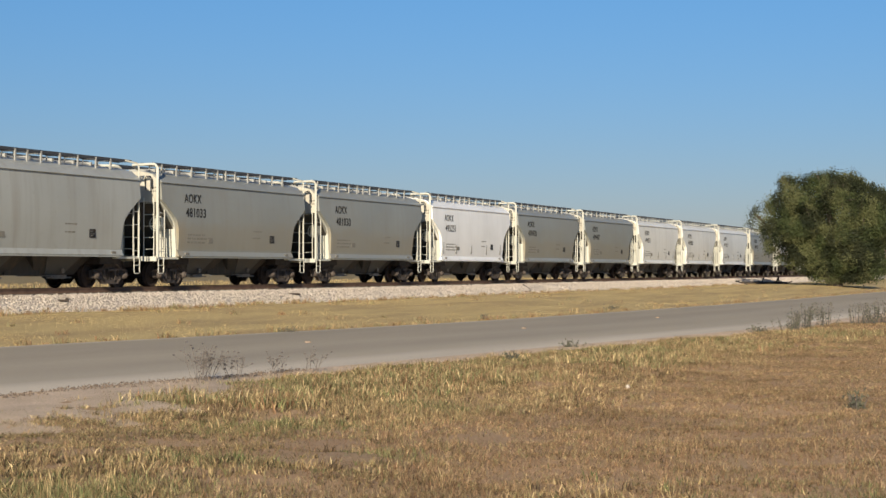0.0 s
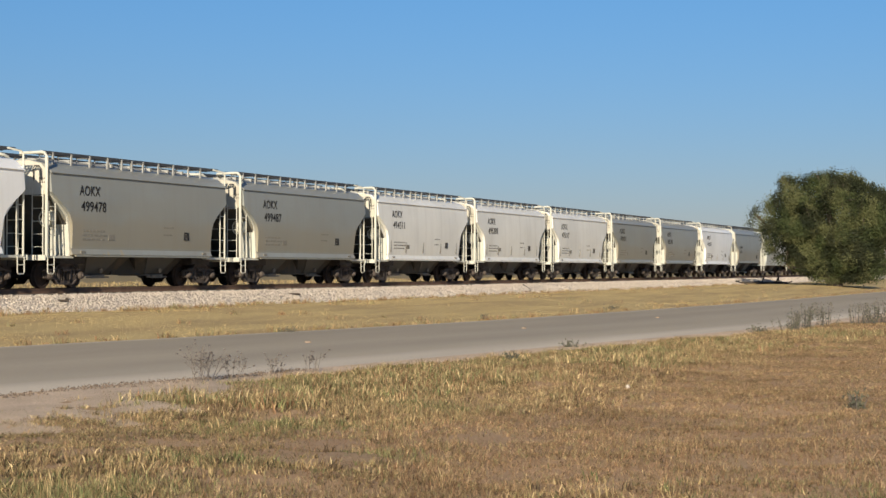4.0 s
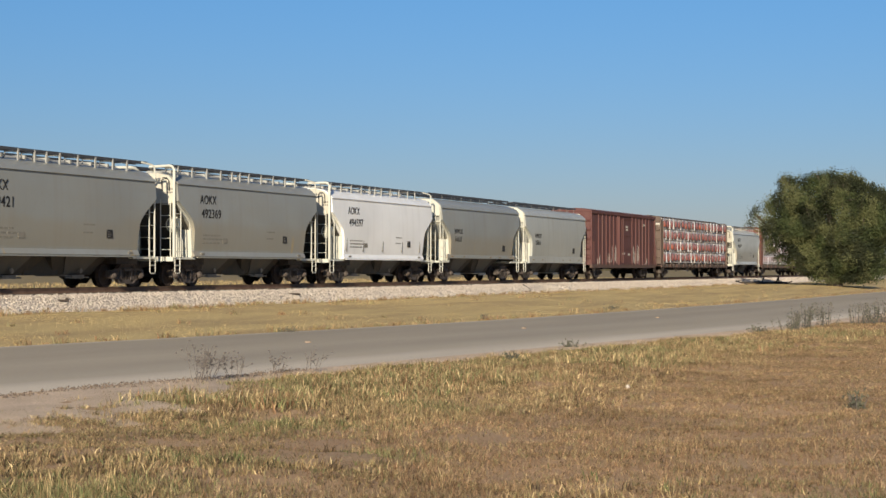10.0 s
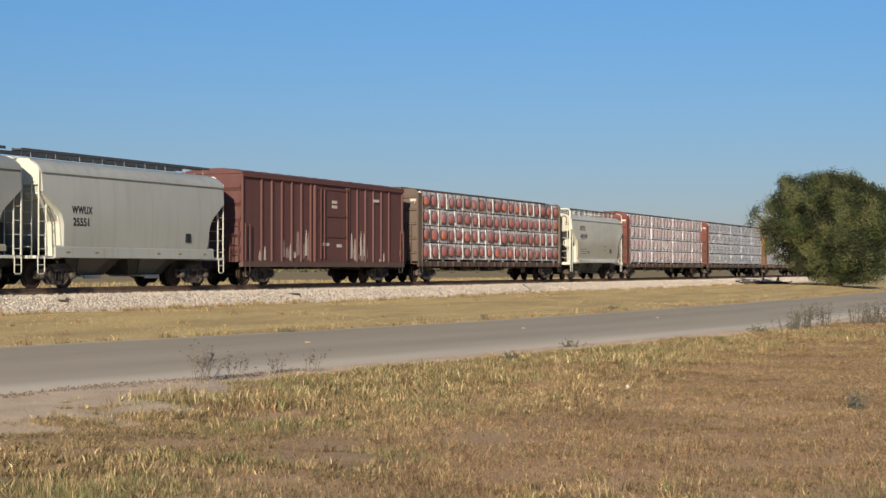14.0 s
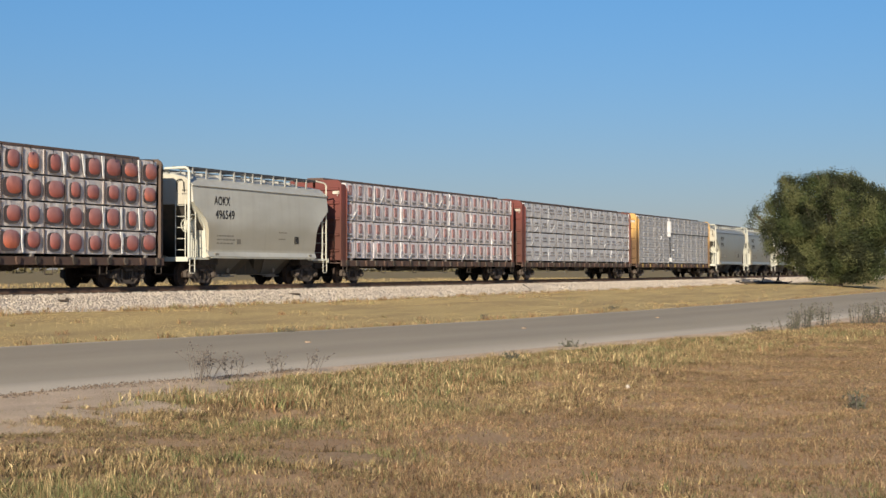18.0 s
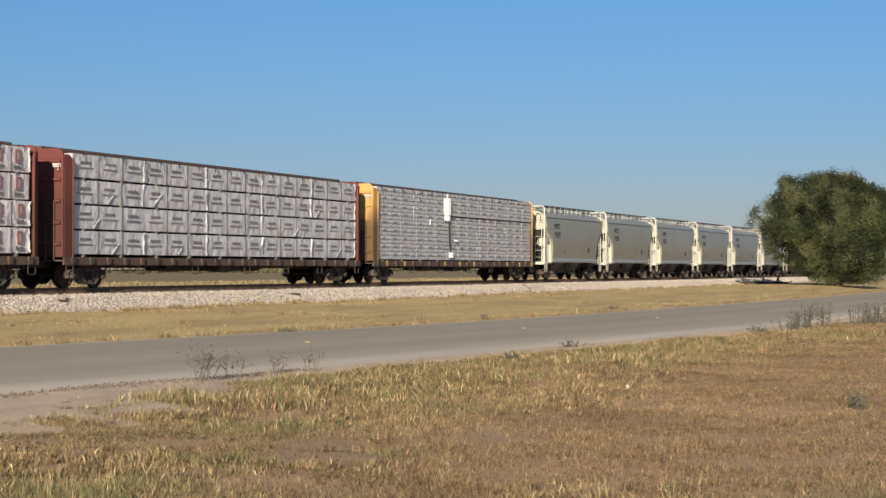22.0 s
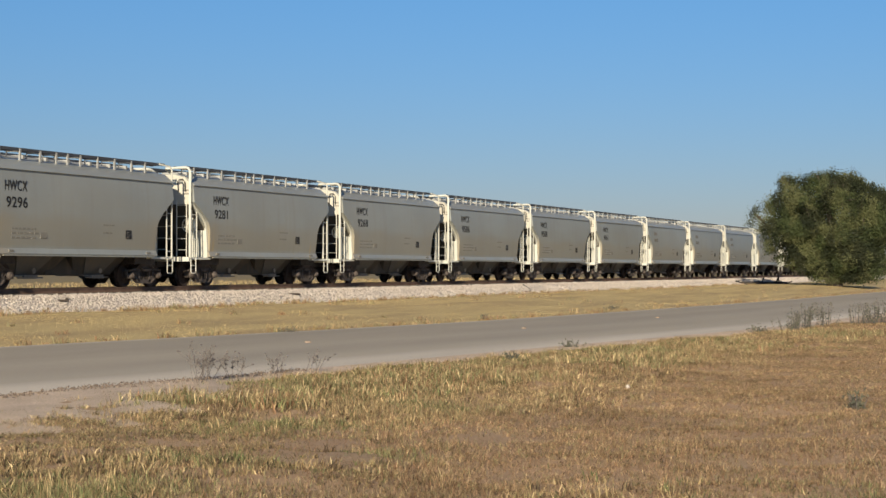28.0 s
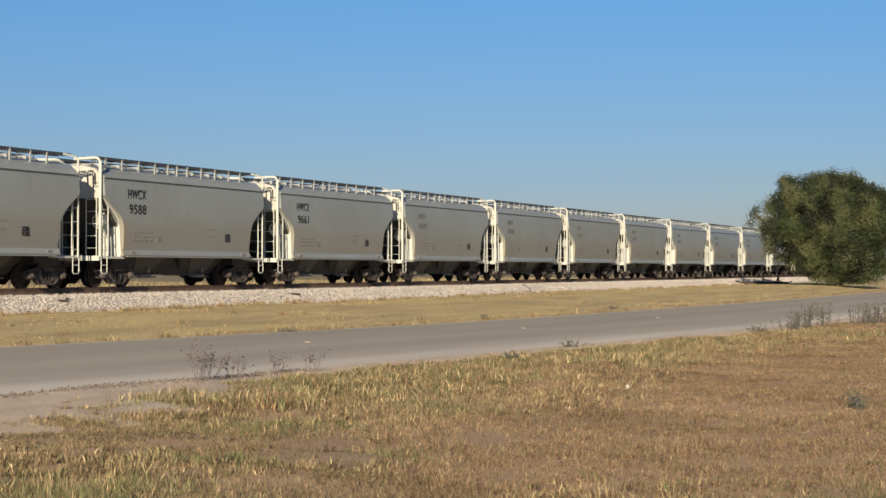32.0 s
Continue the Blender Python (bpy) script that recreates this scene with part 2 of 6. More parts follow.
def disc(bm, x, z, profile, n=24):
    """A turned shape about an axis along y at (x, z): profile of (radius, y)."""
    rings = [[bm.verts.new((x + r * math.cos(6.28319 * k / n), y, z + r * math.sin(6.28319 * k / n))) for k in range(n)] for r, y in profile]
    for a, b in zip(rings, rings[1:]):
        for k in range(n):
            bm.faces.new((a[k], a[(k + 1) % n], b[(k + 1) % n], b[k]))
    bm.faces.new(rings[0][::-1])
    bm.faces.new(rings[-1])


def mesh_of(bm, name, mat, smooth=False):
    bmesh.ops.recalc_face_normals(bm, faces=bm.faces)
    me = bpy.data.meshes.new(name)
    bm.to_mesh(me)
    bm.free()
    me.materials.append(mat)
    if smooth:
        me.shade_smooth()
        me.set_sharp_from_angle(angle=radians(40))
    return me


def part(name, bm, mat, parent, label="", smooth=False):
    me = bm if isinstance(bm, bpy.types.Mesh) else mesh_of(bm, name, mat, smooth)
    ob = new(name, me)
    ob.parent = parent
    if label:
        tagged(ob, label)
    return ob


def built(fn, *args):
    bm = bmesh.new()
    fn(bm, *args)
    return bm


def lettering(text, size, stretch, mat, parent, x, y, z, name="lettering", label=""):
    """Flat upright letters on a side that faces the road, thin but raised."""
    cu = bpy.data.curves.new("letters", "FONT")
    cu.body, cu.size, cu.extrude, cu.space_character, cu.offset = text, size, 0.003, 1.08, 0.006
    tmp = bpy.data.objects.new("letters", cu)
    scene.collection.objects.link(tmp)
    me = bpy.data.meshes.new_from_object(tmp.evaluated_get(bpy.context.evaluated_depsgraph_get()))
    bpy.data.objects.remove(tmp)
    bpy.data.curves.remove(cu)
    me.transform(pose(x, y, z, 90, 0, 0) @ Matrix.Diagonal((stretch, 1, 1, 1)))
    me.materials.clear()
    me.materials.append(mat)
    return part(name, me, mat, parent, label)


# ---- trucks: two side frames, a bolster and two turning wheelsets ----
WHEEL_R = 0.457


def truck_side(bm, s):
    """A cast side frame: arched top, sagging bottom, two columns and the jaws over the bearings."""
    y0, y1 = (-1.10, -0.95) if s < 0 else (0.95, 1.10)
    o0, o1 = (-1.15, -0.98) if s < 0 else (0.98, 1.15)
    prism(bm, [(-1.12, 0.50), (-1.07, 0.63), (-0.60, 0.69), (-0.38, 0.85), (0.38, 0.85), (0.60, 0.69), (1.07, 0.63), (1.12, 0.50), (0.62, 0.55), (0.38, 0.71), (-0.38, 0.71), (-0.62, 0.55)], y0, y1)
    prism(bm, [(-0.80, 0.40), (-0.60, 0.29), (-0.40, 0.15), (0.40, 0.15), (0.60, 0.29), (0.80, 0.40), (0.68, 0.47), (0.50, 0.39), (0.34, 0.27), (-0.34, 0.27), (-0.50, 0.39), (-0.68, 0.47)], y0, y1)
    prism(bm, [(-1.09, 0.605), (-0.60, 0.665), (-0.39, 0.825), (0.39, 0.825), (0.60, 0.665), (1.09, 0.605), (1.07, 0.645), (0.61, 0.705), (0.40, 0.865), (-0.40, 0.865), (-0.61, 0.705), (-1.07, 0.645)], o0, o1)
    prism(bm, [(-0.42, 0.135), (0.42, 0.135), (0.62, 0.275), (0.60, 0.315), (0.40, 0.175), (-0.40, 0.175), (-0.60, 0.315), (-0.62, 0.275)], o0, o1)
    for q in (-1, 1):
        box(bm, min(q * 0.29, q * 0.41), max(q * 0.29, q * 0.41), y0, y1, 0.20, 0.78)
        box(bm, min(q * 0.67, q * 0.77), max(q * 0.67, q * 0.77), y0, y1, 0.36, 0.62)
        box(bm, min(q * 1.02, q * 1.12), max(q * 1.02, q * 1.12), y0, y1, 0.36, 0.60)
        prism(bm, [(q * 0.45, 0.36), (q * 0.52, 0.36), (q * 0.64, 0.60), (q * 0.55, 0.62)], y0, y1)


def springs(bm, s):
    for dx in (-0.19, 0.0, 0.19):
        tube(bm, [(dx, s * 1.03, 0.27), (dx, s * 1.03, 0.60)], 0.045, 8)
        for k in range(6):
            tube(bm, [(dx, s * 1.03, 0.275 + 0.055 * k), (dx, s * 1.03, 0.307 + 0.055 * k)], 0.075, 8)


def wheel_mesh(bm, s):
    disc(bm, 0, 0, [(0.10, s * 0.62), (0.16, s * 0.66), (0.34, s * 0.71), (0.37, s * 0.66), (0.485, s * 0.66), (0.485, s * 0.69), (0.457, s * 0.71),
                    (0.452, s * 0.80), (0.37, s * 0.80), (0.34, s * 0.755), (0.16, s * 0.78), (0.12, s * 0.84), (0.06, s * 0.85)], 28)


TRUCK_MESH = {}


def truck(parent, x):
    """A four-wheel truck as a part of a car; its turning wheelsets are its sub-parts."""
    if not TRUCK_MESH:
        bm = bmesh.new()
        box(bm, -0.22, 0.22, -1.17, 1.17, 0.60, 0.70)
        box(bm, -0.17, 0.17, -0.95, 0.95, 0.46, 0.78)
        for q in (-1, 1):
            box(bm, min(q * 0.36, q * 0.42), max(q * 0.36, q * 0.42), -0.75, 0.75, 0.34, 0.44)
        TRUCK_MESH["truck"] = mesh_of(bm, "truck", FRAME_IRON)
        for s in (-1, 1):
            TRUCK_MESH["side", s] = mesh_of(built(truck_side, s), "side_frame", FRAME_IRON)
        bm = bmesh.new()
        disc(bm, 0, 0, [(0.07, -0.9), (0.08, -0.6), (0.08, 0.6), (0.07, 0.9)], 12)
        for s in (-1, 1):
            wheel_mesh(bm, s)
        TRUCK_MESH["wheelset"] = mesh_of(bm, "wheelset", WHEEL, True)
        for s in (-1, 1):
            TRUCK_MESH["springs", s] = mesh_of(built(springs, s), "spring_nest", IRON, True)
            TRUCK_MESH["bearing", s] = mesh_of(built(disc, 0, WHEEL_R, [(0.14, s * 0.90), (0.15, s * 1.12), (0.12, s * 1.16), (0.115, s * 1.20), (0.06, s * 1.215), (0.05, s * 1.24), (0.01, s * 1.24)], 14), "bearing", FRAME_IRON, True)
    t = part("truck", TRUCK_MESH["truck"], None, parent, "cast steel four-wheel truck frame, dusty brown")
    t.location = (x, 0, 0)
    for dx in (-0.89, 0.89):
        w = part("wheelset", TRUCK_MESH["wheelset"], None, t, "brown steel wheels on an axle")
        w.matrix_basis = pose(dx, 0, WHEEL_R)
        for s in (-1, 1):
            b = part("bearing", TRUCK_MESH["bearing", s], None, t)
            b.location = (dx, 0, 0)
    for s in (-1, 1):
        part("side_frame", TRUCK_MESH["side", s], None, t)
        tagged(part("spring_nest", TRUCK_MESH["springs", s], None, t), kind="stuff")
    return t


def coupler(bm, x, s):
    box(bm, min(x, x - s * 0.75), max(x, x - s * 0.75), -0.09, 0.09, 0.74, 0.92)
    prism(bm, [(x - s * 0.28, -0.17), (x, -0.20), (x + s * 0.06, -0.05), (x - s * 0.02, 0.05), (x + s * 0.05, 0.20), (x - s * 0.28, 0.16)], 0.68, 0.97, "z")


# ---- small-cube covered hopper with two bays ----
def hopper_shell(bm):
    prism(bm, [(-5.93, 4.0), (-5.93, 3.25), (-3.8, 1.30), (3.8, 1.30), (5.93, 3.25), (5.93, 4.0)], -1.49, 1.49)


def hopper_roof(bm):
    prism(bm, [(-1.63, 3.975), (-1.63, 3.995), (-1.55, 4.07), (-1.24, 4.32), (-0.70, 4.44), (0.70, 4.44), (1.24, 4.32), (1.55, 4.07), (1.63, 3.995), (1.63, 3.975)], -5.95, 5.95, "x")


def bay(bm, x):
    """One funnel under the car, with a sloping front and back."""
    top, low = 1.95, 1.15
    ring = [(x - top, -1.0, 1.30), (x + top, -1.0, 1.30), (x + top, 1.0, 1.30), (x - top, 1.0, 1.30)]
    ring2 = [(x - low, -0.5, 0.47), (x + low, -0.5, 0.47), (x + low, 0.5, 0.47), (x - low, 0.5, 0.47)]
    a = [bm.verts.new(p) for p in ring]
    b = [bm.verts.new(p) for p in ring2]
    bm.faces.new(a)
    bm.faces.new(b[::-1])
    for k in range(4):
        bm.faces.new((a[k], b[k], b[(k + 1) % 4], a[(k + 1) % 4]))


def bay_side(bm, x):
    """The painted plate on the road side of a funnel."""
    front = [(x - 1.10, -1.05, 1.30), (x + 1.15, -1.05, 1.30), (x + 0.42, -0.56, 0.50), (x - 0.62, -0.56, 0.50)]
    a = [bm.verts.new(p) for p in front]
    b = [bm.verts.new((p[0], p[1] + 0.03, p[2])) for p in front]
    bm.faces.new(a)
    bm.faces.new(b[::-1])
    for k in range(4):
        bm.faces.new((a[k], b[k], b[(k + 1) % 4], a[(k + 1) % 4]))


def ladder(bm, x0, x1, y, z0, z1, tall=None, rungs=4):
    """Two stiles and their rungs on a side."""
    tube(bm, [(x0, y, z0), (x0, y, tall or z1)], 0.028)
    tube(bm, [(x1, y, z0), (x1, y, z1)], 0.024)
    for k in range(rungs):
        z = z0 + 0.22 + (z1 - z0 - 0.35) * k / max(1, rungs - 1)
        tube(bm, [(x0, y, z), (x1, y, z)], 0.016, 5)


def end_ladder(bm, x, y0, y1, z0, z1, rungs=6):
    for y in (y0, y1):
        tube(bm, [(x, y, z0), (x, y, z1)], 0.022)
    for k in range(rungs):
        z = z0 + 0.3 + (z1 - z0 - 0.5) * k / (rungs - 1)
        tube(bm, [(x, y0, z), (x, y1, z)], 0.016, 5)


def step(bm, x, y, w=0.36, z0=0.52, z1=1.1):
    tube(bm, [(x - w / 2, y, z1), (x - w / 2, y, z0 + 0.05), (x - w / 2 + 0.05, y, z0), (x + w / 2 - 0.05, y, z0), (x + w / 2, y, z0 + 0.05), (x + w / 2, y, z1)], 0.021)
    tube(bm, [(x - w / 2, y, z0 + 0.3), (x + w / 2, y, z0 + 0.3)], 0.018, 5)


def cage(bm, s):
    """The rail over an end: up from both corners, rounded, across."""
    if s > 0:
        return
    x = -6.1
    for y in (-1, 1):
        tube(bm, [(x, y * 1.52, 1.1), (x, y * 1.52, 4.53), (x, y * 1.46, 4.64), (x, y * 1.34, 4.68), (x, y * 0.42, 4.66), (x + 0.1, y * 0.36, 4.64), (-5.7, y * 0.36, 4.52)], 0.055, 8)
        tube(bm, [(x, y * 1.2, 4.66), (-5.9, y * 1.2, 4.66)], 0.025)


def brake_wheel(bm):
    n = 18
    ring = [(-5.72, -1.2 + 0.27 * math.cos(6.2832 * k / n), 2.42 + 0.27 * math.sin(6.2832 * k / n)) for k in range(n + 1)]
    tube(bm, ring, 0.022, 5)
    for k in range(5):
        a = 6.2832 * k / 5
        tube(bm, [(-5.70, -1.2, 2.42), (-5.72, -1.2 + 0.26 * math.cos(a), 2.42 + 0.26 * math.sin(a))], 0.014, 4)
    box(bm, -5.66, -5.46, -1.42, -1.02, 2.2, 2.66)


def open_grating(bm, x0, x1, y0, y1, z):
    for k in range(5):
        y = y0 + (y1 - y0) * k / 4
        box(bm, x0, x1, y - 0.012, y + 0.012, z - (0.05 if k % 4 == 0 else 0.03), z + (0.05 if k % 4 == 0 else 0.03))
    n = int((x1 - x0) / 0.30)
    for k in range(n + 1):
        x = x0 + (x1 - x0) * k / n
        box(bm, x - 0.012, x + 0.012, y0, y1, z - 0.015, z + 0.02)


def end_wing(b, s, q):
    """The rounded sheet that closes the lower corner of an end."""
    y0, y1 = (min(q * 1.52, q * 0.86), max(q * 1.52, q * 0.86)) if s < 0 else (min(q * 1.44, q * 0.86), max(q * 1.44, q * 0.86))
    prism(b, [(s * 4.70, 1.14), (s * 4.78, 1.14), (s * 4.88, 2.24), (s * 4.98, 2.50), (s * 5.16, 2.68), (s * 5.93, 3.24), (s * 5.90, 3.32), (s * 5.06, 2.76), (s * 4.88, 2.56), (s * 4.80, 2.28)], y0, y1)


HOPPER_KIT = []


def hopper_kit():
    """Meshes that all cars of this type share, whatever their paint."""
    k = HOPPER_KIT
    if k:
        return k

    def keep(name, fn, mat, smooth=False):
        bm = bmesh.new()
        fn(bm)
        k.append((name, mesh_of(bm, name, mat, smooth)))
    keep("running_board", lambda b: open_grating(b, -5.98, 5.95, -1.22, -0.70, 4.70), GALV)
    keep("running_board", lambda b: open_grating(b, -5.98, 5.95, 0.70, 1.22, 4.70), GALV)

    def bracket(b, x, s):
        prism(b, [(x - 0.04, s * 1.20), (x + 0.04, s * 1.20), (x + 0.04, s * 1.25), (x - 0.04, s * 1.25)], 4.27, 4.72, "z")
        tube(b, [(x, s * 1.22, 4.64), (x, s * 0.66, 4.64)], 0.024, 4)
        tube(b, [(x, s * 0.66, 4.40), (x, s * 0.66, 4.66)], 0.024, 4)
    for i in range(11):
        for s in (-1, 1):
            keep("board_bracket", lambda b, i=i, s=s: bracket(b, (-5.35, -4.3, -3.2, -2.1, -1.2, -0.55, 0.2, 1.25, 2.3, 3.5, 4.6)[i], s), BRACKET)

    def trough(b):
        prism(b, [(-0.42, 4.39), (-0.40, 4.50), (-0.28, 4.56), (0.28, 4.56), (0.40, 4.50), (0.42, 4.39)], -5.2, 5.2, "x")
        for i in range(8):
            x = -4.6 + 1.3 * i
            box(b, x - 0.05, x + 0.05, -0.46, 0.46, 4.42, 4.60)
    keep("hatch_cover", trough, BRACKET)

    def sill(b):
        box(b, -6.5, 6.5, -0.24, 0.24, 0.78, 1.12)
        for s in (-1, 1):
            coupler(b, s * 6.55, s)
    keep("centre_sill", sill, IRON)
    for s in (-1, 1):
        keep("body_bolster", lambda b, s=s: box(b, min(s * 3.6, s * 5.1), max(s * 3.6, s * 5.1), -1.34, 1.34, 0.86, 1.15), IRON)
    for s, nm in ((-1, "left"), (1, "right")):
        keep("platform", lambda b, s=s: (box(b, min(s * 4.55, s * 6.2), max(s * 4.55, s * 6.2), -1.52, 1.52, 1.06, 1.14),
                                               box(b, min(s * 6.16, s * 6.22), max(s * 6.16, s * 6.22), -1.55, 1.55, 0.98, 1.16)), CREAM)
        if s < 0:
            keep("end_cage", lambda b: cage(b, -1), CREAM, True)
        for y in (-1, 1) if s > 0 else ():
            keep("grab_post", lambda b, y=y: tube(b, [(5.98, y * 1.53, 1.1), (5.98, y * 1.53, 4.50), (5.90, y * 1.50, 4.62), (5.45, y * 1.30, 4.70)], 0.036, 8), CREAM, True)
        for y, far in ((-1.53, ""), (1.53, "_far")):
            keep("ladder", lambda b, s=s, y=y: ladder(b, s * (6.02 if s < 0 else 5.98), s * 5.62, y, 1.14, 2.95, 3.0), CREAM)
            keep("step", lambda b, s=s, y=y: step(b, s * 5.86, y), CREAM, True)
        keep("end_ladder", lambda b, s=s: end_ladder(b, s * 6.0, -1.30, -0.85, 1.14, 3.4, 5), CREAM)

        def post(b, s, q):
            prism(b, [(s * 5.30, 1.14), (s * 5.40, 1.14), (s * 5.40, 2.86), (s * 5.30, 2.80)], q * 1.18 - 0.04, q * 1.18 + 0.04)
        for q in (-1, 1):
            # shade put in by paint: some wings and posts near-black instead of cream
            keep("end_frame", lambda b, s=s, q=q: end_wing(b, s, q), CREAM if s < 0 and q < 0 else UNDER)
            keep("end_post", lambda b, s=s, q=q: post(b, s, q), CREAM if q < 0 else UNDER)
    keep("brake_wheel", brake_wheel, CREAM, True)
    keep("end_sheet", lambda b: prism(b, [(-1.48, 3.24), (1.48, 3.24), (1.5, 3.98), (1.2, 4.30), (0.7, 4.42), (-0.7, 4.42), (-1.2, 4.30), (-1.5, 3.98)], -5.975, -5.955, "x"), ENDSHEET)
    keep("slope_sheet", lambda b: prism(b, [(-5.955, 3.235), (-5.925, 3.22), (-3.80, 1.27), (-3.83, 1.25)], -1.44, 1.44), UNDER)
    keep("handhold", lambda b: tube(b, [(-6.03, -1.26, 3.72), (-6.08, -1.26, 4.12), (-6.08, -1.18, 4.22), (-6.08, -1.02, 4.22), (-6.08, -0.94, 4.12), (-6.03, -0.94, 3.72)], 0.02), BLACK, True)

    def end_marks(b):
        for z in (3.62, 3.76):
            for y in (-1.40, -1.30, -1.20):
                box(b, -5.982, -5.978, y, y + 0.07, z, z + 0.06)
    keep("end_stencil", end_marks, FADED)

    def brake_gear(b):
        box(b, 4.9, 5.35, -0.9, -0.45, 1.14, 1.62)
        tube(b, [(4.95, -0.2, 1.35), (4.95, 0.8, 1.35)], 0.17, 12)
        tube(b, [(5.1, -1.0, 1.16), (5.1, -1.0, 2.1), (4.7, -1.0, 2.5)], 0.02)
    keep("air_reservoir", brake_gear, FRAME_IRON, True)

    def gate(b, x):
        box(b, x - 0.70, x + 0.55, -0.62, 0.62, 0.42, 0.48)
        box(b, x - 0.35, x + 0.35, -0.74, -0.62, 0.34, 0.45)
        tube(b, [(x - 0.70, -0.70, 0.38), (x + 0.70, -0.70, 0.38)], 0.03)
        disc(b, x + 0.10, 0.62, [(0.02, -0.80), (0.10, -0.80), (0.10, -0.76), (0.02, -0.74)], 10)
    keep("outlet_gate", lambda b: gate(b, -1.95), DUSTY)
    keep("outlet_gate", lambda b: gate(b, 1.95), DUSTY)
    # added near-black box that keeps the space between the funnels dark
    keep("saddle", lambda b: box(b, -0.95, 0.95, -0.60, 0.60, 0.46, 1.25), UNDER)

    def placard_words(b):
        for k, (z, w) in enumerate(((2.02, 0.12), (1.93, 0.07), (1.93, 0.07), (1.86, 0.14))):
            x = 2.48 + (0.14 if k == 2 else 0.0)
            box(b, x, x + w, -1.656, -1.650, z - 0.012, z + 0.012)
    keep("placard_print", placard_words, STENCIL)
    keep("placard", lambda b: box(b, 2.42, 2.78, -1.652, -1.632, 1.80, 2.10), BLACK)

    def small_marks(b):
        rng = random.Random(5)
        for row in range(3):
            x = -4.15
            while x < -2.9:
                w = rng.uniform(0.08, 0.25)
                box(b, x, x + w, -1.566 - bulge(1.73 + 0.15 * row), -1.54, 1.70 + 0.15 * row, 1.76 + 0.15 * row)
                x += w + 0.06
        for row in range(2):
            x = 1.0
            while x < 1.6:
                w = rng.uniform(0.08, 0.2)
                box(b, x, x + w, -1.566 - bulge(1.97 + 0.28 * row), -1.55, 1.95 + 0.28 * row, 2.0 + 0.28 * row)
                x += w + 0.05
        box(b, -2.6, -2.25, -1.570 - bulge(1.82), -1.55, 1.72, 1.92)
        box(b, -4.3, -4.05, -1.655, -1.60, 1.24, 1.32)
        box(b, 4.0, 4.3, -1.655, -1.60, 1.24, 1.32)
    keep("stencil", small_marks, STENCIL)

    for x in (-4.55, -2.75, -0.55, 1.75, 4.2):
        h = 0.52 if abs(x) < 4 else 1.0
        keep("slash_mark", lambda b, x=x, h=h: prism(b, [(x, 1.52), (x + 0.05, 1.52), (x + 0.11, 1.52 + h), (x + 0.06, 1.52 + h)], -1.645, -1.58), FADED)
    return k


def bulge(z):
    """How far the curved side stands out at a height."""
    return 0.10 * max(0.0, 1 - ((z - 2.65) / 1.4) ** 2)


def half_width(z):
    """Half the length of the side sheet at a height."""
    pts = [(1.30, 4.72), (2.26, 4.80), (2.54, 4.92), (2.74, 5.12), (3.32, 5.95), (4.0, 5.95)]
    for (a, p), (c, q) in zip(pts, pts[1:]):
        if z <= c:
            return p + (q - p) * (z - a) / (c - a)
    return 5.95


def side_panel(bm, s):
    """A sheet that curves gently outwards, with clipped lower corners."""
    zs = [1.30, 1.55, 1.8, 2.05, 2.26, 2.4, 2.54, 2.64, 2.74, 2.93, 3.12, 3.32, 3.55, 3.78, 4.0]
    rows = []
    for z in zs:
        w, y = half_width(z), s * (1.56 + bulge(z))
        rows.append([bm.verts.new((x, y, z)) for x in (-w, -w * 0.5, 0, w * 0.5, w)] + [bm.verts.new((w, s * 1.50, z)), bm.verts.new((-w, s * 1.50, z))])
    for a, c in zip(rows, rows[1:]):
        for k in range(7):
            bm.faces.new((a[k], a[(k + 1) % 7], c[(k + 1) % 7], c[k]))
    bm.faces.new(rows[0])
    bm.faces.new(rows[-1][::-1])


def hopper(mat, label, mark="", number="", slashes=False, group="covered hopper cars"):
    """A two-bay covered hopper, its origin over the rails under its middle."""
    k = hopper_kit()
    car = tagged(new("covered_hopper"), label, "railcar", group)
    part("body", built(hopper_shell), mat, car)
    for s in (-1, 1):
        part("side_sheet", built(side_panel, s), mat, car, smooth=True)
        part("side_sill", built(prism, [(s * 1.555, 1.43), (s * 1.655, 1.20), (s * 1.64, 1.165), (s * 1.50, 1.165)], -4.80, 4.80, "x"), mat, car)
        part("sill_flange", built(box, -4.60, 4.60, min(s * 1.40, s * 1.67), max(s * 1.40, s * 1.67), 1.12, 1.16), mat, car)
    part("roof", built(hopper_roof), mat, car, smooth=True)
    for x in (-1.95, 1.95):
        funnel = part("hopper_bay", built(bay, x), UNDER, car, "dusty discharge funnel, its shade painted in near-black")
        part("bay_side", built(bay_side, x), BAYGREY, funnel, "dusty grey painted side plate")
    for name, me in k:
        if name == "slash_mark" and not slashes:
            continue
        p = part(name, me, None, car)
        if name in ("stencil", "end_stencil", "placard_print"):
            tagged(p, kind="stuff")
    for p in car.children_recursive:
        if p.type == "MESH" and p.data.name not in DRAWN_IN:
            draw_in(p.data)
            DRAWN_IN.add(p.data.name)
    for x in (-4.47, 4.47):
        truck(car, x)
    mark_car(car, mark, number)
    return car


DRAWN_IN = set()


def draw_in(me):
    """The brake end is longer: the other end stops a little short."""
    if me.name.startswith("centre_sill"):
        return
    for v in me.vertices:
        v.co.x -= 0.30 * min(1.0, max(0.0, (v.co.x - 2.9) / 1.6))


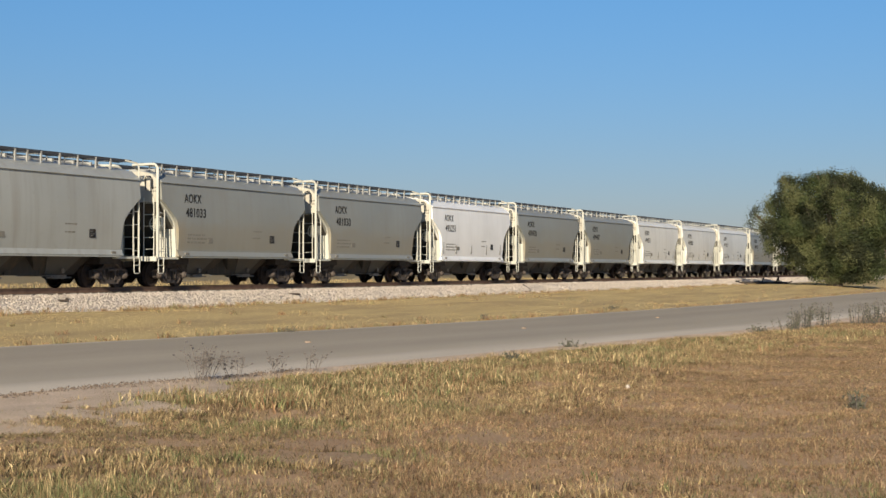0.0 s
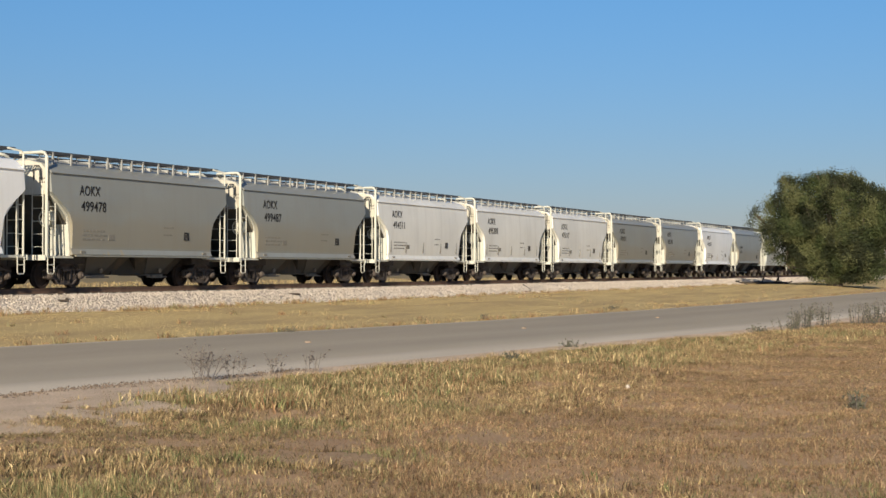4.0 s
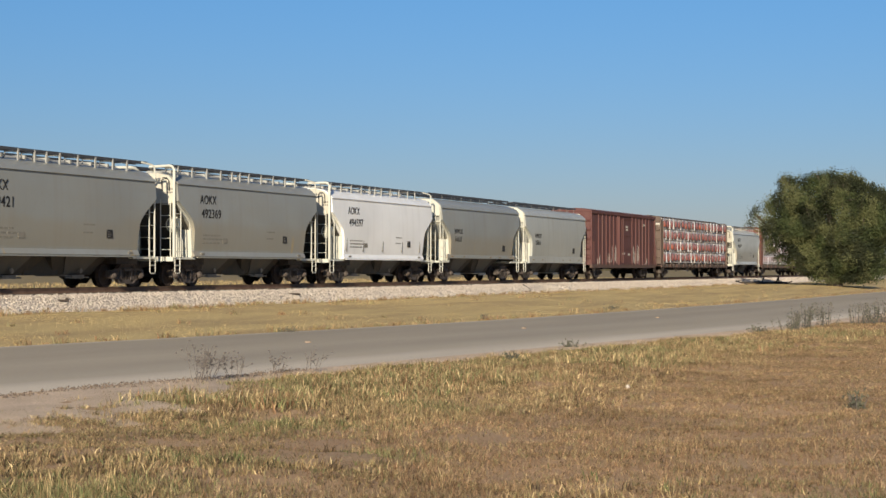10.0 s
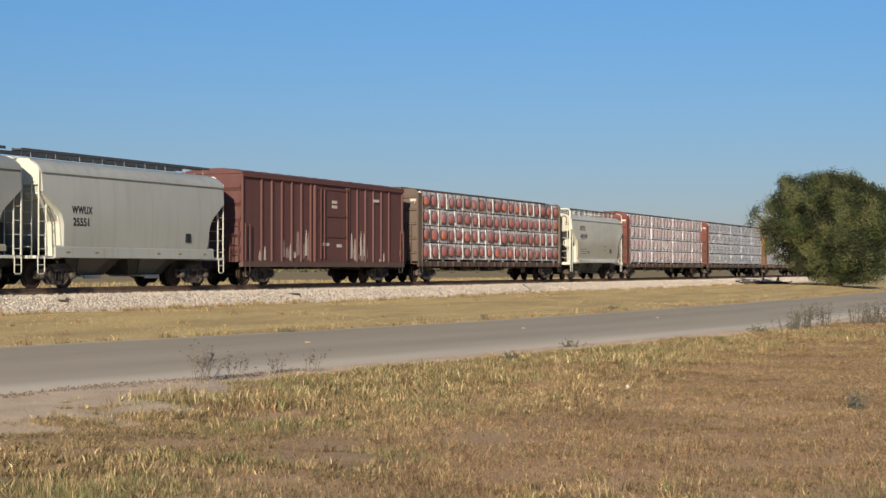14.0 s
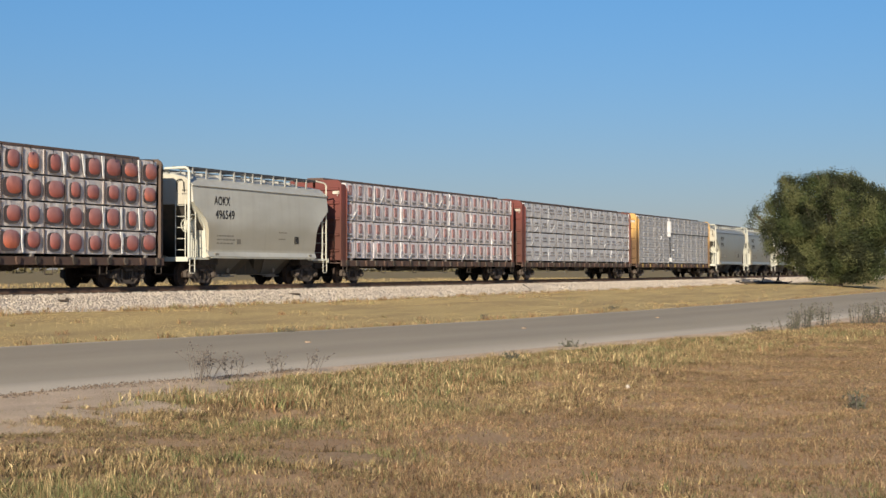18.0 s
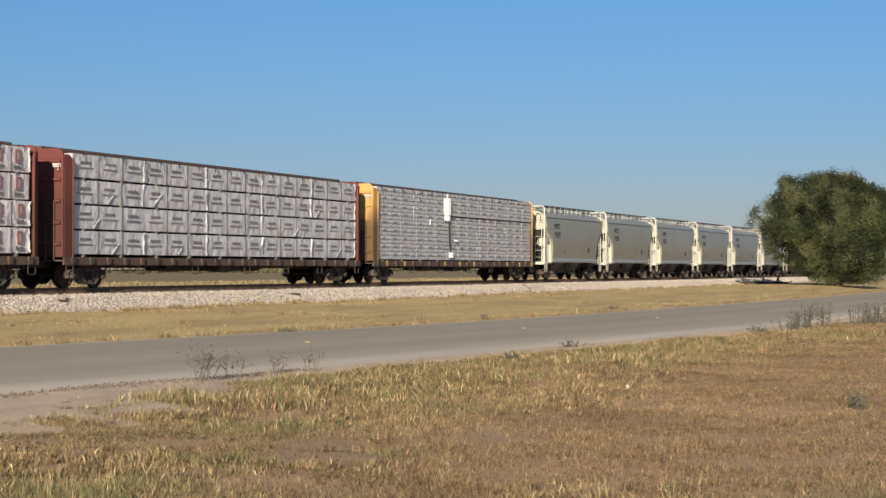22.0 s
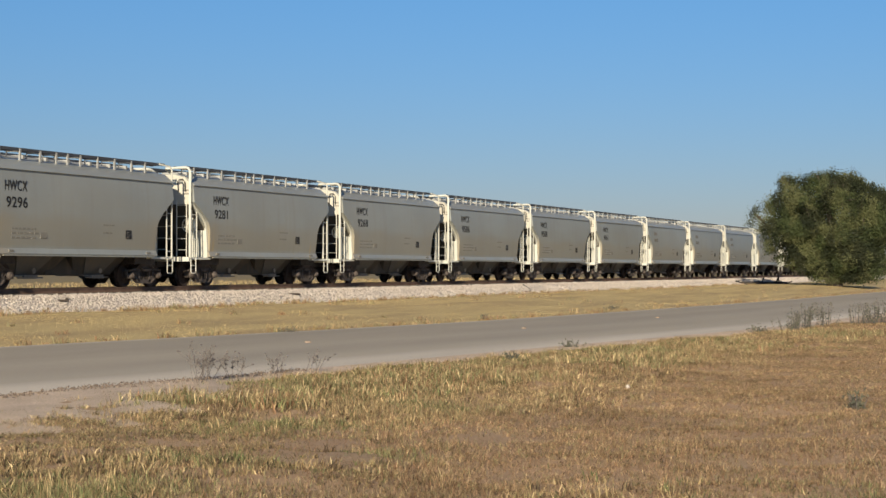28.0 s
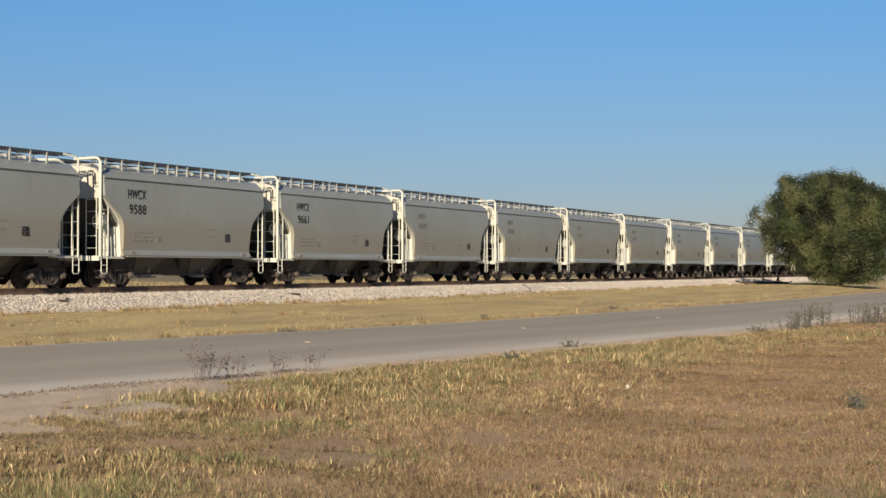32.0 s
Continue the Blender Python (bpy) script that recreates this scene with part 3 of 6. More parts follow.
def mark_car(car, mark, number, x=None, z=3.27, size=0.50, y=None, wide=0.82):
    x = x or (-4.53 if mark == "HWCX" else -4.36)
    top, low = (y, y) if y else (-1.568 - bulge(z + 0.15), -1.568 - bulge(z - 0.4))
    if mark and number:
        lettering(mark, size, wide * (0.88 if mark == "HWCX" else 1.0), BLACK, car, x, top, z, label="black stencilled letters " + mark)
        lettering(number, size, wide * (1.3 if mark == "HWCX" else 1.14), BLACK, car, x + 0.06, low, z - 1.1 * size, label="black stencilled digits " + number)
    elif mark != "none":
        for row, w in ((0, 0.9), (1, 1.1)):
            bm = bmesh.new()
            for i in range(4 + row):
                box(bm, x + w * i / (4 + row), x + w * (i + 0.72) / (4 + row), (top, low)[row] - 0.006, (top, low)[row], z + 0.04 - 0.5 * row, z + 0.29 - 0.5 * row)
            part("stencil_bar", bm, FADED, car)


# ---- older hopper with a bare roof and a long sill ----
def old_hopper(mat, label, deep, mark="", number=""):
    car = tagged(new("covered_hopper"), label, "railcar", "covered hopper cars")
    part("body", built(prism, [(-5.93, 4.0), (-5.93, 3.30), (-3.9, 1.35), (3.9, 1.35), (5.93, 3.30), (5.93, 4.0)], -1.47, 1.47), mat, car)
    for s in (-1, 1):
        part("side_sheet", built(side_panel, s), mat, car, smooth=True)
        part("side_sill", built(prism, [(s * 1.555, 1.50), (s * 1.60, 1.44), (s * 1.61, 1.36 - deep), (s * 1.50, 1.34 - deep)], -5.2, 5.2, "x"), mat, car)
        for x in (-4.6, -2.9, 1.1, 2.6, 4.4):
            part("sill_mark", built(box, x, x + 0.22, min(s * 1.60, s * 1.616), max(s * 1.60, s * 1.616), 1.37 - deep * 0.5, 1.43 - deep * 0.5), OCHRE, car)
        for q in (-1, 1):
            bm = bmesh.new()
            ladder(bm, q * 6.05, q * 5.65, s * 1.53, 1.14, 2.9, 4.1)
            part("ladder", bm, CREAM, car)
            part("step", built(step, q * 5.9, s * 1.53), CREAM, car, smooth=True)
    bm = bmesh.new()
    prism(bm, [(-1.575, 3.97), (-1.57, 4.06), (-1.48, 4.20), (-1.28, 4.34), (-1.0, 4.44), (-0.60, 4.52), (0.60, 4.52), (1.0, 4.44), (1.28, 4.34), (1.48, 4.20), (1.57, 4.06), (1.575, 3.97)], -6.0, 6.0, "x")
    part("roof", bm, mat, car, smooth=True)
    for s in (-1, 1):
        part("eave_lip", built(box, -5.98, 5.98, min(s * 1.57, s * 1.635), max(s * 1.57, s * 1.635), 3.965, 3.99), mat, car)
    part("running_board", built(open_grating, -6.1, 6.1, -0.85, -0.45, 4.76), GALV, car)
    part("running_board", built(open_grating, -6.1, 6.1, 0.45, 0.85, 4.76), GALV, car)
    for i in range(9):
        x = -5.6 + 1.4 * i
        for y in (-0.65, 0.65):
            bm = bmesh.new()
            tube(bm, [(x, y - 0.2, 4.50), (x, y - 0.2, 4.76), (x, y + 0.2, 4.76), (x, y + 0.2, 4.50)], 0.016, 4)
            part("board_bracket", bm, BRACKET, car)
    for q in (-1, 1):
        bm = bmesh.new()
        box(bm, min(q * 4.7, q * 6.15), max(q * 4.7, q * 6.15), -1.5, 1.5, 1.04, 1.14)
        part("platform", bm, CREAM, car)
        for y in (-1, 1):
            # all wings but the near left one near-black, shade in the paint
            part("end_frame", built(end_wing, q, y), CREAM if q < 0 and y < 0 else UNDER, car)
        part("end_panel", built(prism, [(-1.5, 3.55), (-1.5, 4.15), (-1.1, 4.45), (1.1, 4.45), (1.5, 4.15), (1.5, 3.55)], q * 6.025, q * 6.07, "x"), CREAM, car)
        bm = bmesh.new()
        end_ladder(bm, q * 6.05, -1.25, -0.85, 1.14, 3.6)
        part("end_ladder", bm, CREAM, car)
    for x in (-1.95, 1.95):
        funnel = part("hopper_bay", built(bay, x), UNDER, car, "dusty discharge funnel with near-black painted shade")
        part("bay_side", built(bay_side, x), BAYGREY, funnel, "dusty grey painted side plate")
        bm = bmesh.new()
        box(bm, x - 0.62, x + 0.62, -0.74, 0.74, 0.40, 0.47)
        box(bm, x - 0.5, x + 0.5, -0.82, -0.76, 0.33, 0.45)
        part("outlet_gate", bm, CHALK, car)
    bm = bmesh.new()
    box(bm, -6.5, 6.5, -0.24, 0.24, 0.78, 1.1)
    for s in (-1, 1):
        coupler(bm, s * 6.55, s)
    part("centre_sill", bm, IRON, car)
    part("placard", built(box, 3.05, 3.40, -1.66, -1.62, 1.72, 2.06), BLACK, car)
    for x in (-4.47, 4.47):
        truck(car, x)
    mark_car(car, mark, number, -4.35, 2.62, 0.38, -1.667, 0.86)
    return car


# ---- boxcar ----
def boxcar():
    car = tagged(new("boxcar"), "weathered red-brown ribbed steel boxcar with white spills along its side", "railcar")
    h = 8.15
    part("body", built(box, -h, h, -1.42, 1.42, 0.98, 4.72), BOXRED, car)
    bm = bmesh.new()
    prism(bm, [(-1.50, 4.68), (-1.50, 4.76), (-0.6, 4.92), (0.6, 4.92), (1.50, 4.76), (1.50, 4.68)], -h - 0.04, h + 0.04, "x")
    for i in range(13):
        x = -7.2 + 1.2 * i
        prism(bm, [(-1.50, 4.76), (-0.6, 4.93), (0.6, 4.93), (1.5, 4.76), (0.6, 4.94), (-0.6, 4.94)], x - 0.03, x + 0.03, "x")
    part("roof", bm, BOXRED, car)
    for s in (-1, 1):
        y = s * 1.42
        for i in range(14):
            x = (-1, 1)[i % 2] * (1.95, 2.85, 3.75, 4.65, 5.55, 6.45, 8.06)[i // 2]
            bm = bmesh.new()
            prism(bm, [(x - 0.075, y), (x - 0.035, y + s * 0.06), (x + 0.035, y + s * 0.06), (x + 0.075, y)], 1.02, 4.66, "z")
            part("rib", bm, BOXRED, car)
        door = part("door", built(box, -1.65, 1.65, min(y, y + s * 0.06), max(y, y + s * 0.06), 1.05, 4.45), BOXRED, car, "closed sliding steel door, red-brown")
        for z in (1.08, 2.2, 3.15, 4.38):
            part("door_rib", built(box, -1.57, 1.57, min(y, y + s * 0.10), max(y, y + s * 0.10), z - 0.05, z + 0.05), BOXRED, door)
        for x in (-1.62, 1.62):
            part("door_stile", built(box, x - 0.05, x + 0.05, min(y, y + s * 0.12), max(y, y + s * 0.12), 1.02, 4.5), BOXRED, door)
        for x in (-1.15, -0.8):
            part("lock_bar", built(tube, [(x, y + s * 0.13, 1.15), (x, y + s * 0.13, 4.35)], 0.03), BOXRED, door)
        part("side_sill", built(box, -h, h, min(y - s * 0.1, y + s * 0.10), max(y - s * 0.1, y + s * 0.10), 0.78, 1.02), DECKIRON, car)
        part("top_plate", built(box, -h, h, min(y, y + s * 0.09), max(y, y + s * 0.09), 4.56, 4.70), BOXRED, car)
        for q in (-1, 1):
            bm = bmesh.new()
            ladder(bm, q * 8.0, q * 7.63, s * 1.54, 1.05, 2.6, rungs=4)
            part("ladder", bm, BOXRED, car)
            part("step", built(step, q * 7.75, s * 1.5, 0.4, 0.5, 1.0), IRON, car)
    rng = random.Random(3)
    for x0, n in ((-4.4, 14), (2.2, 11), (-6.6, 4), (5.4, 4)):
        for i in range(n):
            x = x0 + 0.17 * i + rng.uniform(-0.09, 0.09)
            hgt = rng.uniform(0.25, 1.25) * (1.0 if n > 5 else 0.5)
            w = rng.uniform(0.03, 0.12)
            z = 1.05 + (rng.uniform(0.0, 0.25) if n > 5 else 0.0)
            bm = bmesh.new()
            prism(bm, [(x - w, z), (x + w, z + 0.02), (x + w * 0.8, z + hgt * 0.6), (x + w * 0.2, z + hgt), (x - w * 0.5, z + hgt * 0.85), (x - w * 0.9, z + hgt * 0.4)], -1.426 - 0.0007 * (i % 5), -1.415)
            part("white_spill", bm, SPILL if i % 3 else CHALK, car, "chalky white run of spilled powder")
    for q in (-1, 1):
        for z in (1.5, 2.15, 2.8, 3.45, 4.1):
            bm = bmesh.new()
            prism(bm, [(q * h, z - 0.16), (q * (h + 0.10), z), (q * h, z + 0.16)], -1.40, 1.40)
            part("end_rib", bm, BOXRED, car)
        bm = bmesh.new()
        end_ladder(bm, q * (h + 0.14), -1.36, -0.95, 1.0, 2.7, 4)
        part("end_ladder", bm, BOXRED, car)
    bm = bmesh.new()
    box(bm, -8.3, 8.3, -0.3, 0.3, 0.7, 1.0)
    for s in (-1, 1):
        coupler(bm, s * 8.65, s)
    for x in (-3.2, -1.0, 1.0, 3.2):
        box(bm, x - 0.1, x + 0.1, -1.35, 1.35, 0.68, 0.98)
    part("centre_sill", bm, IRON, car)
    bm = bmesh.new()
    for row, (x, z, w) in enumerate(((0.1, 3.72, 0.5), (0.1, 3.5, 0.5), (-0.9, 1.75, 0.7), (0.6, 1.7, 0.5), (4.6, 3.95, 0.6))):
        box(bm, x, x + w, -1.495, -1.482, z, z + 0.14)
    part("stencil", bm, CHALK, car)
    part("yellow_stencil", built(box, 7.55, 7.85, -1.530, -1.510, 1.35, 1.65), YELLOW, car)
    for x in (-5.9, 5.9):
        truck(car, x)
    return car


# ---- centre-beam flatcar ----
def centre_beam(mat, label, h=11.75):
    car = tagged(new("centre_beam_flatcar"), label, "railcar", "lumber flatcars")
    bm = bmesh.new()
    box(bm, -h, h, -1.42, 1.42, 0.95, 1.10)
    part("deck", bm, DECKIRON, car)
    for s in (-1, 1):
        part("side_sill", built(box, -h, h, min(s * 1.40, s * 1.48), max(s * 1.40, s * 1.48), 0.82, 1.10), DECKIRON, car)
        n = 22
        for i in range(n):
            x = -h + 0.5 + (2 * h - 1.0) * i / (n - 1)
            bm = bmesh.new()
            prism(bm, [(x - 0.10, 1.10), (x - 0.12, 0.98), (x - 0.06, 0.84), (x + 0.08, 0.86), (x + 0.11, 1.0), (x + 0.08, 1.10)], min(s * 1.48, s * 1.55), max(s * 1.48, s * 1.55))
            part("winch_pocket", bm, ((IRON, OCHRE, DECKIRON) if mat is YELLOW else (IRON, FRAME_IRON, DECKIRON))[(i * 7 + i // 3) % 3], car)
        for q in (-1, 1):
            part("step", built(step, q * (h - 0.35), s * 1.45, 0.4, 0.5, 1.0), IRON, car)
    bm = bmesh.new()
    prism(bm, [(-0.45, 4.84), (-0.42, 5.0), (0.42, 5.0), (0.45, 4.84)], -h + 0.1, h - 0.1, "x")
    part("top_chord", bm, DECKIRON, car, "dark dusty steel top chord")
    bm = bmesh.new()
    box(bm, -h, h, -0.06, 0.06, 1.10, 4.84)
    part("beam_web", bm, mat, car)
    for q in (-1, 1):
        e = q * h
        part("bulkhead_plate", built(prism, [(-1.43, 1.0), (-1.43, 4.62), (-1.38, 4.78), (-1.22, 4.89), (1.22, 4.89), (1.38, 4.78), (1.43, 4.62), (1.43, 1.0)],
                                     min(e, e - q * 0.07), max(e, e - q * 0.07), "x"), mat, car, "painted steel bulkhead sheet, sooty low down")
        deep = 0.52 if q < 0 else 0.22
        for s in (-1, 1):
            part("bulkhead_post", built(prism, [(e - q * 0.07, 0.9), (e - q * (deep + 0.06), 0.9), (e - q * deep, 1.5), (e - q * deep, 4.45), (e - q * (deep - 0.06), 4.60), (e - q * (deep - 0.2), 4.68), (e - q * 0.07, 4.68)],
                                        min(s * 1.37, s * 1.44), max(s * 1.37, s * 1.44)), mat, car)
            part("post_flange", built(box, min(e - q * deep, e - q * (deep + 0.03)), max(e - q * deep, e - q * (deep + 0.03)), min(s * 1.38, s * 1.49), max(s * 1.38, s * 1.49), 1.1, 4.5), mat, car)
        for z in (1.55, 2.3, 3.05, 3.8, 4.45):
            part("bulkhead_rib", built(prism, [(e, z - 0.08), (e + q * 0.07, z - 0.04), (e + q * 0.07, z + 0.04), (e, z + 0.08)], -1.34, 1.34), mat, car)
        bm = bmesh.new()
        end_ladder(bm, e + q * 0.08, -1.10, -0.75, 1.0, 3.0, 5)
        part("end_ladder", bm, DECKIRON, car)
        bm = bmesh.new()
        tube(bm, [(e - q * 0.06, -1.3, 4.3), (e + q * 0.1, -1.3, 4.3), (e + q * 0.14, -1.3, 4.1)], 0.03)
        box(bm, e + q * 0.02 - 0.02, e + q * 0.02 + 0.02, -1.34, -1.0, 4.22, 4.36)
        part("reflector_plate", bm, CHALK, car)
    bm = bmesh.new()
    box(bm, -h - 0.5, h + 0.5, -0.3, 0.3, 0.72, 0.95)
    for s in (-1, 1):
        coupler(bm, s * (h + 0.62), s)
    for i in range(12):
        x = -h + 1.6 + (2 * h - 3.2) * i / 11
        box(bm, x - 0.06, x + 0.06, -1.4, 1.4, 0.84, 0.95)
    part("centre_sill", bm, IRON, car)
    bm = bmesh.new()
    prism(bm, [(-5.0, 0.95), (-3.8, 0.60), (3.8, 0.60), (5.0, 0.95)], -0.32, 0.32)
    tube(bm, [(-6.3, -0.9, 0.92), (6.3, -0.9, 0.92)], 0.025)
    tube(bm, [(-4.4, -0.75, 0.75), (-3.3, -0.75, 0.75)], 0.18, 12)
    tube(bm, [(1.3, -0.95, 0.98), (1.3, -0.95, 0.55), (1.8, -0.95, 0.55), (1.8, -0.95, 0.98)], 0.02)
    tube(bm, [(3.1, -0.95, 0.98), (3.1, -0.95, 0.55), (3.7, -0.95, 0.55), (3.7, -0.95, 0.98)], 0.02)
    part("brake_gear", bm, IRON, car)
    for x in (-6.9, -3.1, 1.0, 4.4, 7.6):
        part("stirrup", built(tube, [(x - 0.22, -1.42, 0.86), (x - 0.22, -1.42, 0.50), (x + 0.22, -1.42, 0.50), (x + 0.22, -1.42, 0.86)], 0.024, 5), IRON, car)
    part("brake_rod", built(tube, [(-h + 3.0, -1.2, 0.62), (-4.0, -1.15, 0.66), (-1.2, -1.15, 0.60)], 0.022, 5), IRON, car)
    part("control_valve", built(box, -0.9, 0.1, -1.2, -0.7, 0.56, 0.84), IRON, car)
    for x in (-h + 1.9, h - 1.9):
        truck(car, x)
    return car


def sagged_pack(bm, x0, x1, y0, y1, z0, z1, rng, slack=1.0):
    """A wrapped pack with soft, uneven edges."""
    nx, nz = 4, 3
    grid = []
    for i in range(nx + 1):
        row = []
        for j in range(nz + 1):
            edge = i in (0, nx) or j in (0, nz)
            dy = 0.0 if edge else slack * rng.uniform(-0.022, 0.012)
            inset = 0.02 * slack if edge else 0.0
            row.append(bm.verts.new((x0 + (x1 - x0) * i / nx + (rng.uniform(-0.02, 0.02) if 0 < i < nx else 0), y0 + dy + inset, z0 + (z1 - z0) * j / nz)))
        grid.append(row)
    for i in range(nx):
        for j in range(nz):
            bm.faces.new((grid[i][j], grid[i + 1][j], grid[i + 1][j + 1], grid[i][j + 1]))
    back = {}
    for i in (0, nx):
        for j in (0, nz):
            back[i, j] = bm.verts.new((grid[i][j].co.x, y1, grid[i][j].co.z))
    bm.faces.new([grid[i][nz] for i in range(nx + 1)] + [back[nx, nz], back[0, nz]])
    bm.faces.new([grid[i][0] for i in range(nx, -1, -1)] + [back[0, 0], back[nx, 0]])
    bm.faces.new([grid[0][j] for j in range(nz + 1)] + [back[0, nz], back[0, 0]])
    bm.faces.new([grid[nx][j] for j in range(nz, -1, -1)] + [back[nx, 0], back[nx, nz]])
    bm.faces.new([back[0, 0], back[0, nz], back[nx, nz], back[nx, 0]])


def load_of(label, rows, cols, wrap, kind, seed, h=11.28):
    """The wrapped lumber on one car: packs in rows and columns on both sides of the beam."""
    rng = random.Random(seed)
    load = tagged(new("lumber_load"), label, "lumber load", "lumber loads")
    z0, z1 = 1.16, 4.78
    dz = (z1 - z0) / rows
    for s in (-1, 1):
        ya, yb = (-1.36, -0.12) if s < 0 else (0.12, 1.36)
        for r in range(rows):
            for c in range(cols):
                xa = -h + 2 * h * c / cols + 0.012
                xb = -h + 2 * h * (c + 1) / cols - 0.012
                if s < 0:
                    jut = rng.uniform(-0.03, 0.03) * (0.4 if kind == "layers" else 1.0)
                    if kind == "layers" and r >= 6 and c >= 2:
                        jut -= 0.07
                    mat = TORN if kind == "ends" and r == rows - 1 and c in (cols - 2, cols - 3) else wrap
                    bm = bmesh.new()
                    sagged_pack(bm, xa, xb, ya + jut, yb, z0 + dz * r + (0.02 if kind == "layers" else 0.05), z0 + dz * (r + 1) - (0.03 if kind == "words" else 0.004 if kind == "layers" else 0.01), rng, 0.3 if kind == "layers" else 1.0)
                    pack = part("lumber_pack", bm, mat, load, smooth=True)
                    prints(pack, kind, xa, xb, ya + jut - 0.030, z0 + dz * r + 0.05, z0 + dz * (r + 1), rng)
                else:
                    part("lumber_pack", built(box, xa, xb, ya, yb, z0 + dz * r + 0.045, z0 + dz * (r + 1) - 0.006), wrap, load)
        for r in range(rows):
            if rows > 5 and r % 2:
                continue
            for i in range(10):
                x = -h + 0.7 + (2 * h - 1.4) * i / 9
                bm = bmesh.new()
                box(bm, x - 0.06, x + 0.06, min(s * 0.12, s * 1.37), max(s * 0.12, s * 1.37), z0 + dz * r - 0.03 if r else 1.102, z0 + dz * r + 0.045)
                part("batten", bm, BATTEN, load)
    if kind == "layers":
        # a shifted upper tier with a dark gap below it, and pieces of torn white film
        part("tier_gap", built(box, -2.0, h - 0.1, -1.395, -1.30, z0 + dz * 6 - 0.05, z0 + dz * 6 + 0.045), BLACK, load)
        for x, z, w, t in ((-2.80, 3.62, 0.58, 0.92), (-2.10, 1.30, 0.36, 0.30), (-4.7, 3.02, 0.07, 0.30), (-1.35, 2.2, 0.30, 0.08), (-2.7, 3.30, 0.45, 0.36)):
            bm = bmesh.new()
            prism(bm, [(x, -1.41), (x + w, -1.41), (x + w, -1.43 - 0.3 * w), (x + w * 0.6, -1.42 - 0.24 * w)], z, z + t, "z")
            part("film_scrap", bm, FILM, load, "torn white plastic film")
        part("hanging_strap", built(tube, [(-2.05, -1.43, 3.2), (-2.02, -1.44, 2.4), (-1.92, -1.43, 1.6)], 0.04, 6), BLACK, load, "loose dark strap hanging down the packs")
    for i in range(18):
        x = -h + 0.5 + (2 * h - 1.0) * (i + rng.uniform(-0.15, 0.15)) / 17
        bm = bmesh.new()
        tube(bm, [(x, -0.5, 4.86), (x, -1.30, 4.83), (x + 0.01, -1.44, 4.79), (x + 0.01, -1.46, 4.60)], 0.016, 4)
        box(bm, x - 0.03, x + 0.04, -1.45, -1.36, 4.79, 4.815)
        part("strap", bm, BLACK, load)
    return load


def film(pack, xa, xb, y, z0, z1, rng, chance):
    """Creased white film that has come loose at the end of a pack."""
    if rng.random() < chance:
        bm = bmesh.new()
        n, pts = 6, []
        for k in range(n + 1):
            z = z0 + 0.03 + (z1 - z0 - 0.05) * k / n
            pts.append((xb - 0.02 - rng.uniform(0.05, 0.20), xb - rng.uniform(0.0, 0.05), z, rng.uniform(0.01, 0.06)))
        left = [bm.verts.new((l, y - 0.004, z)) for l, r, z, d in pts]
        mid = [bm.verts.new(((l + r) / 2, y - d, z)) for l, r, z, d in pts]
        right = [bm.verts.new((r, y + 0.02, z)) for l, r, z, d in pts]
        for k in range(n):
            bm.faces.new((left[k], mid[k], mid[k + 1], left[k + 1]))
            bm.faces.new((mid[k], right[k], right[k + 1], mid[k + 1]))
        part("plastic_flap", bm, WRAPWHITE, pack, "loose white plastic film", smooth=True)
    if rng.random() < chance * 0.6:
        bm = bmesh.new()
        x, l = rng.uniform(xa + 0.3, xb - 0.9), rng.uniform(0.3, 0.7)
        z = z0 + 0.05
        prism(bm, [(x, z), (x + 0.06, z), (x + l + 0.05, z + l * 0.8), (x + l, z + l * 0.82)], y - 0.02, y + 0.01)
        part("fold", bm, WRAPWHITE, pack)


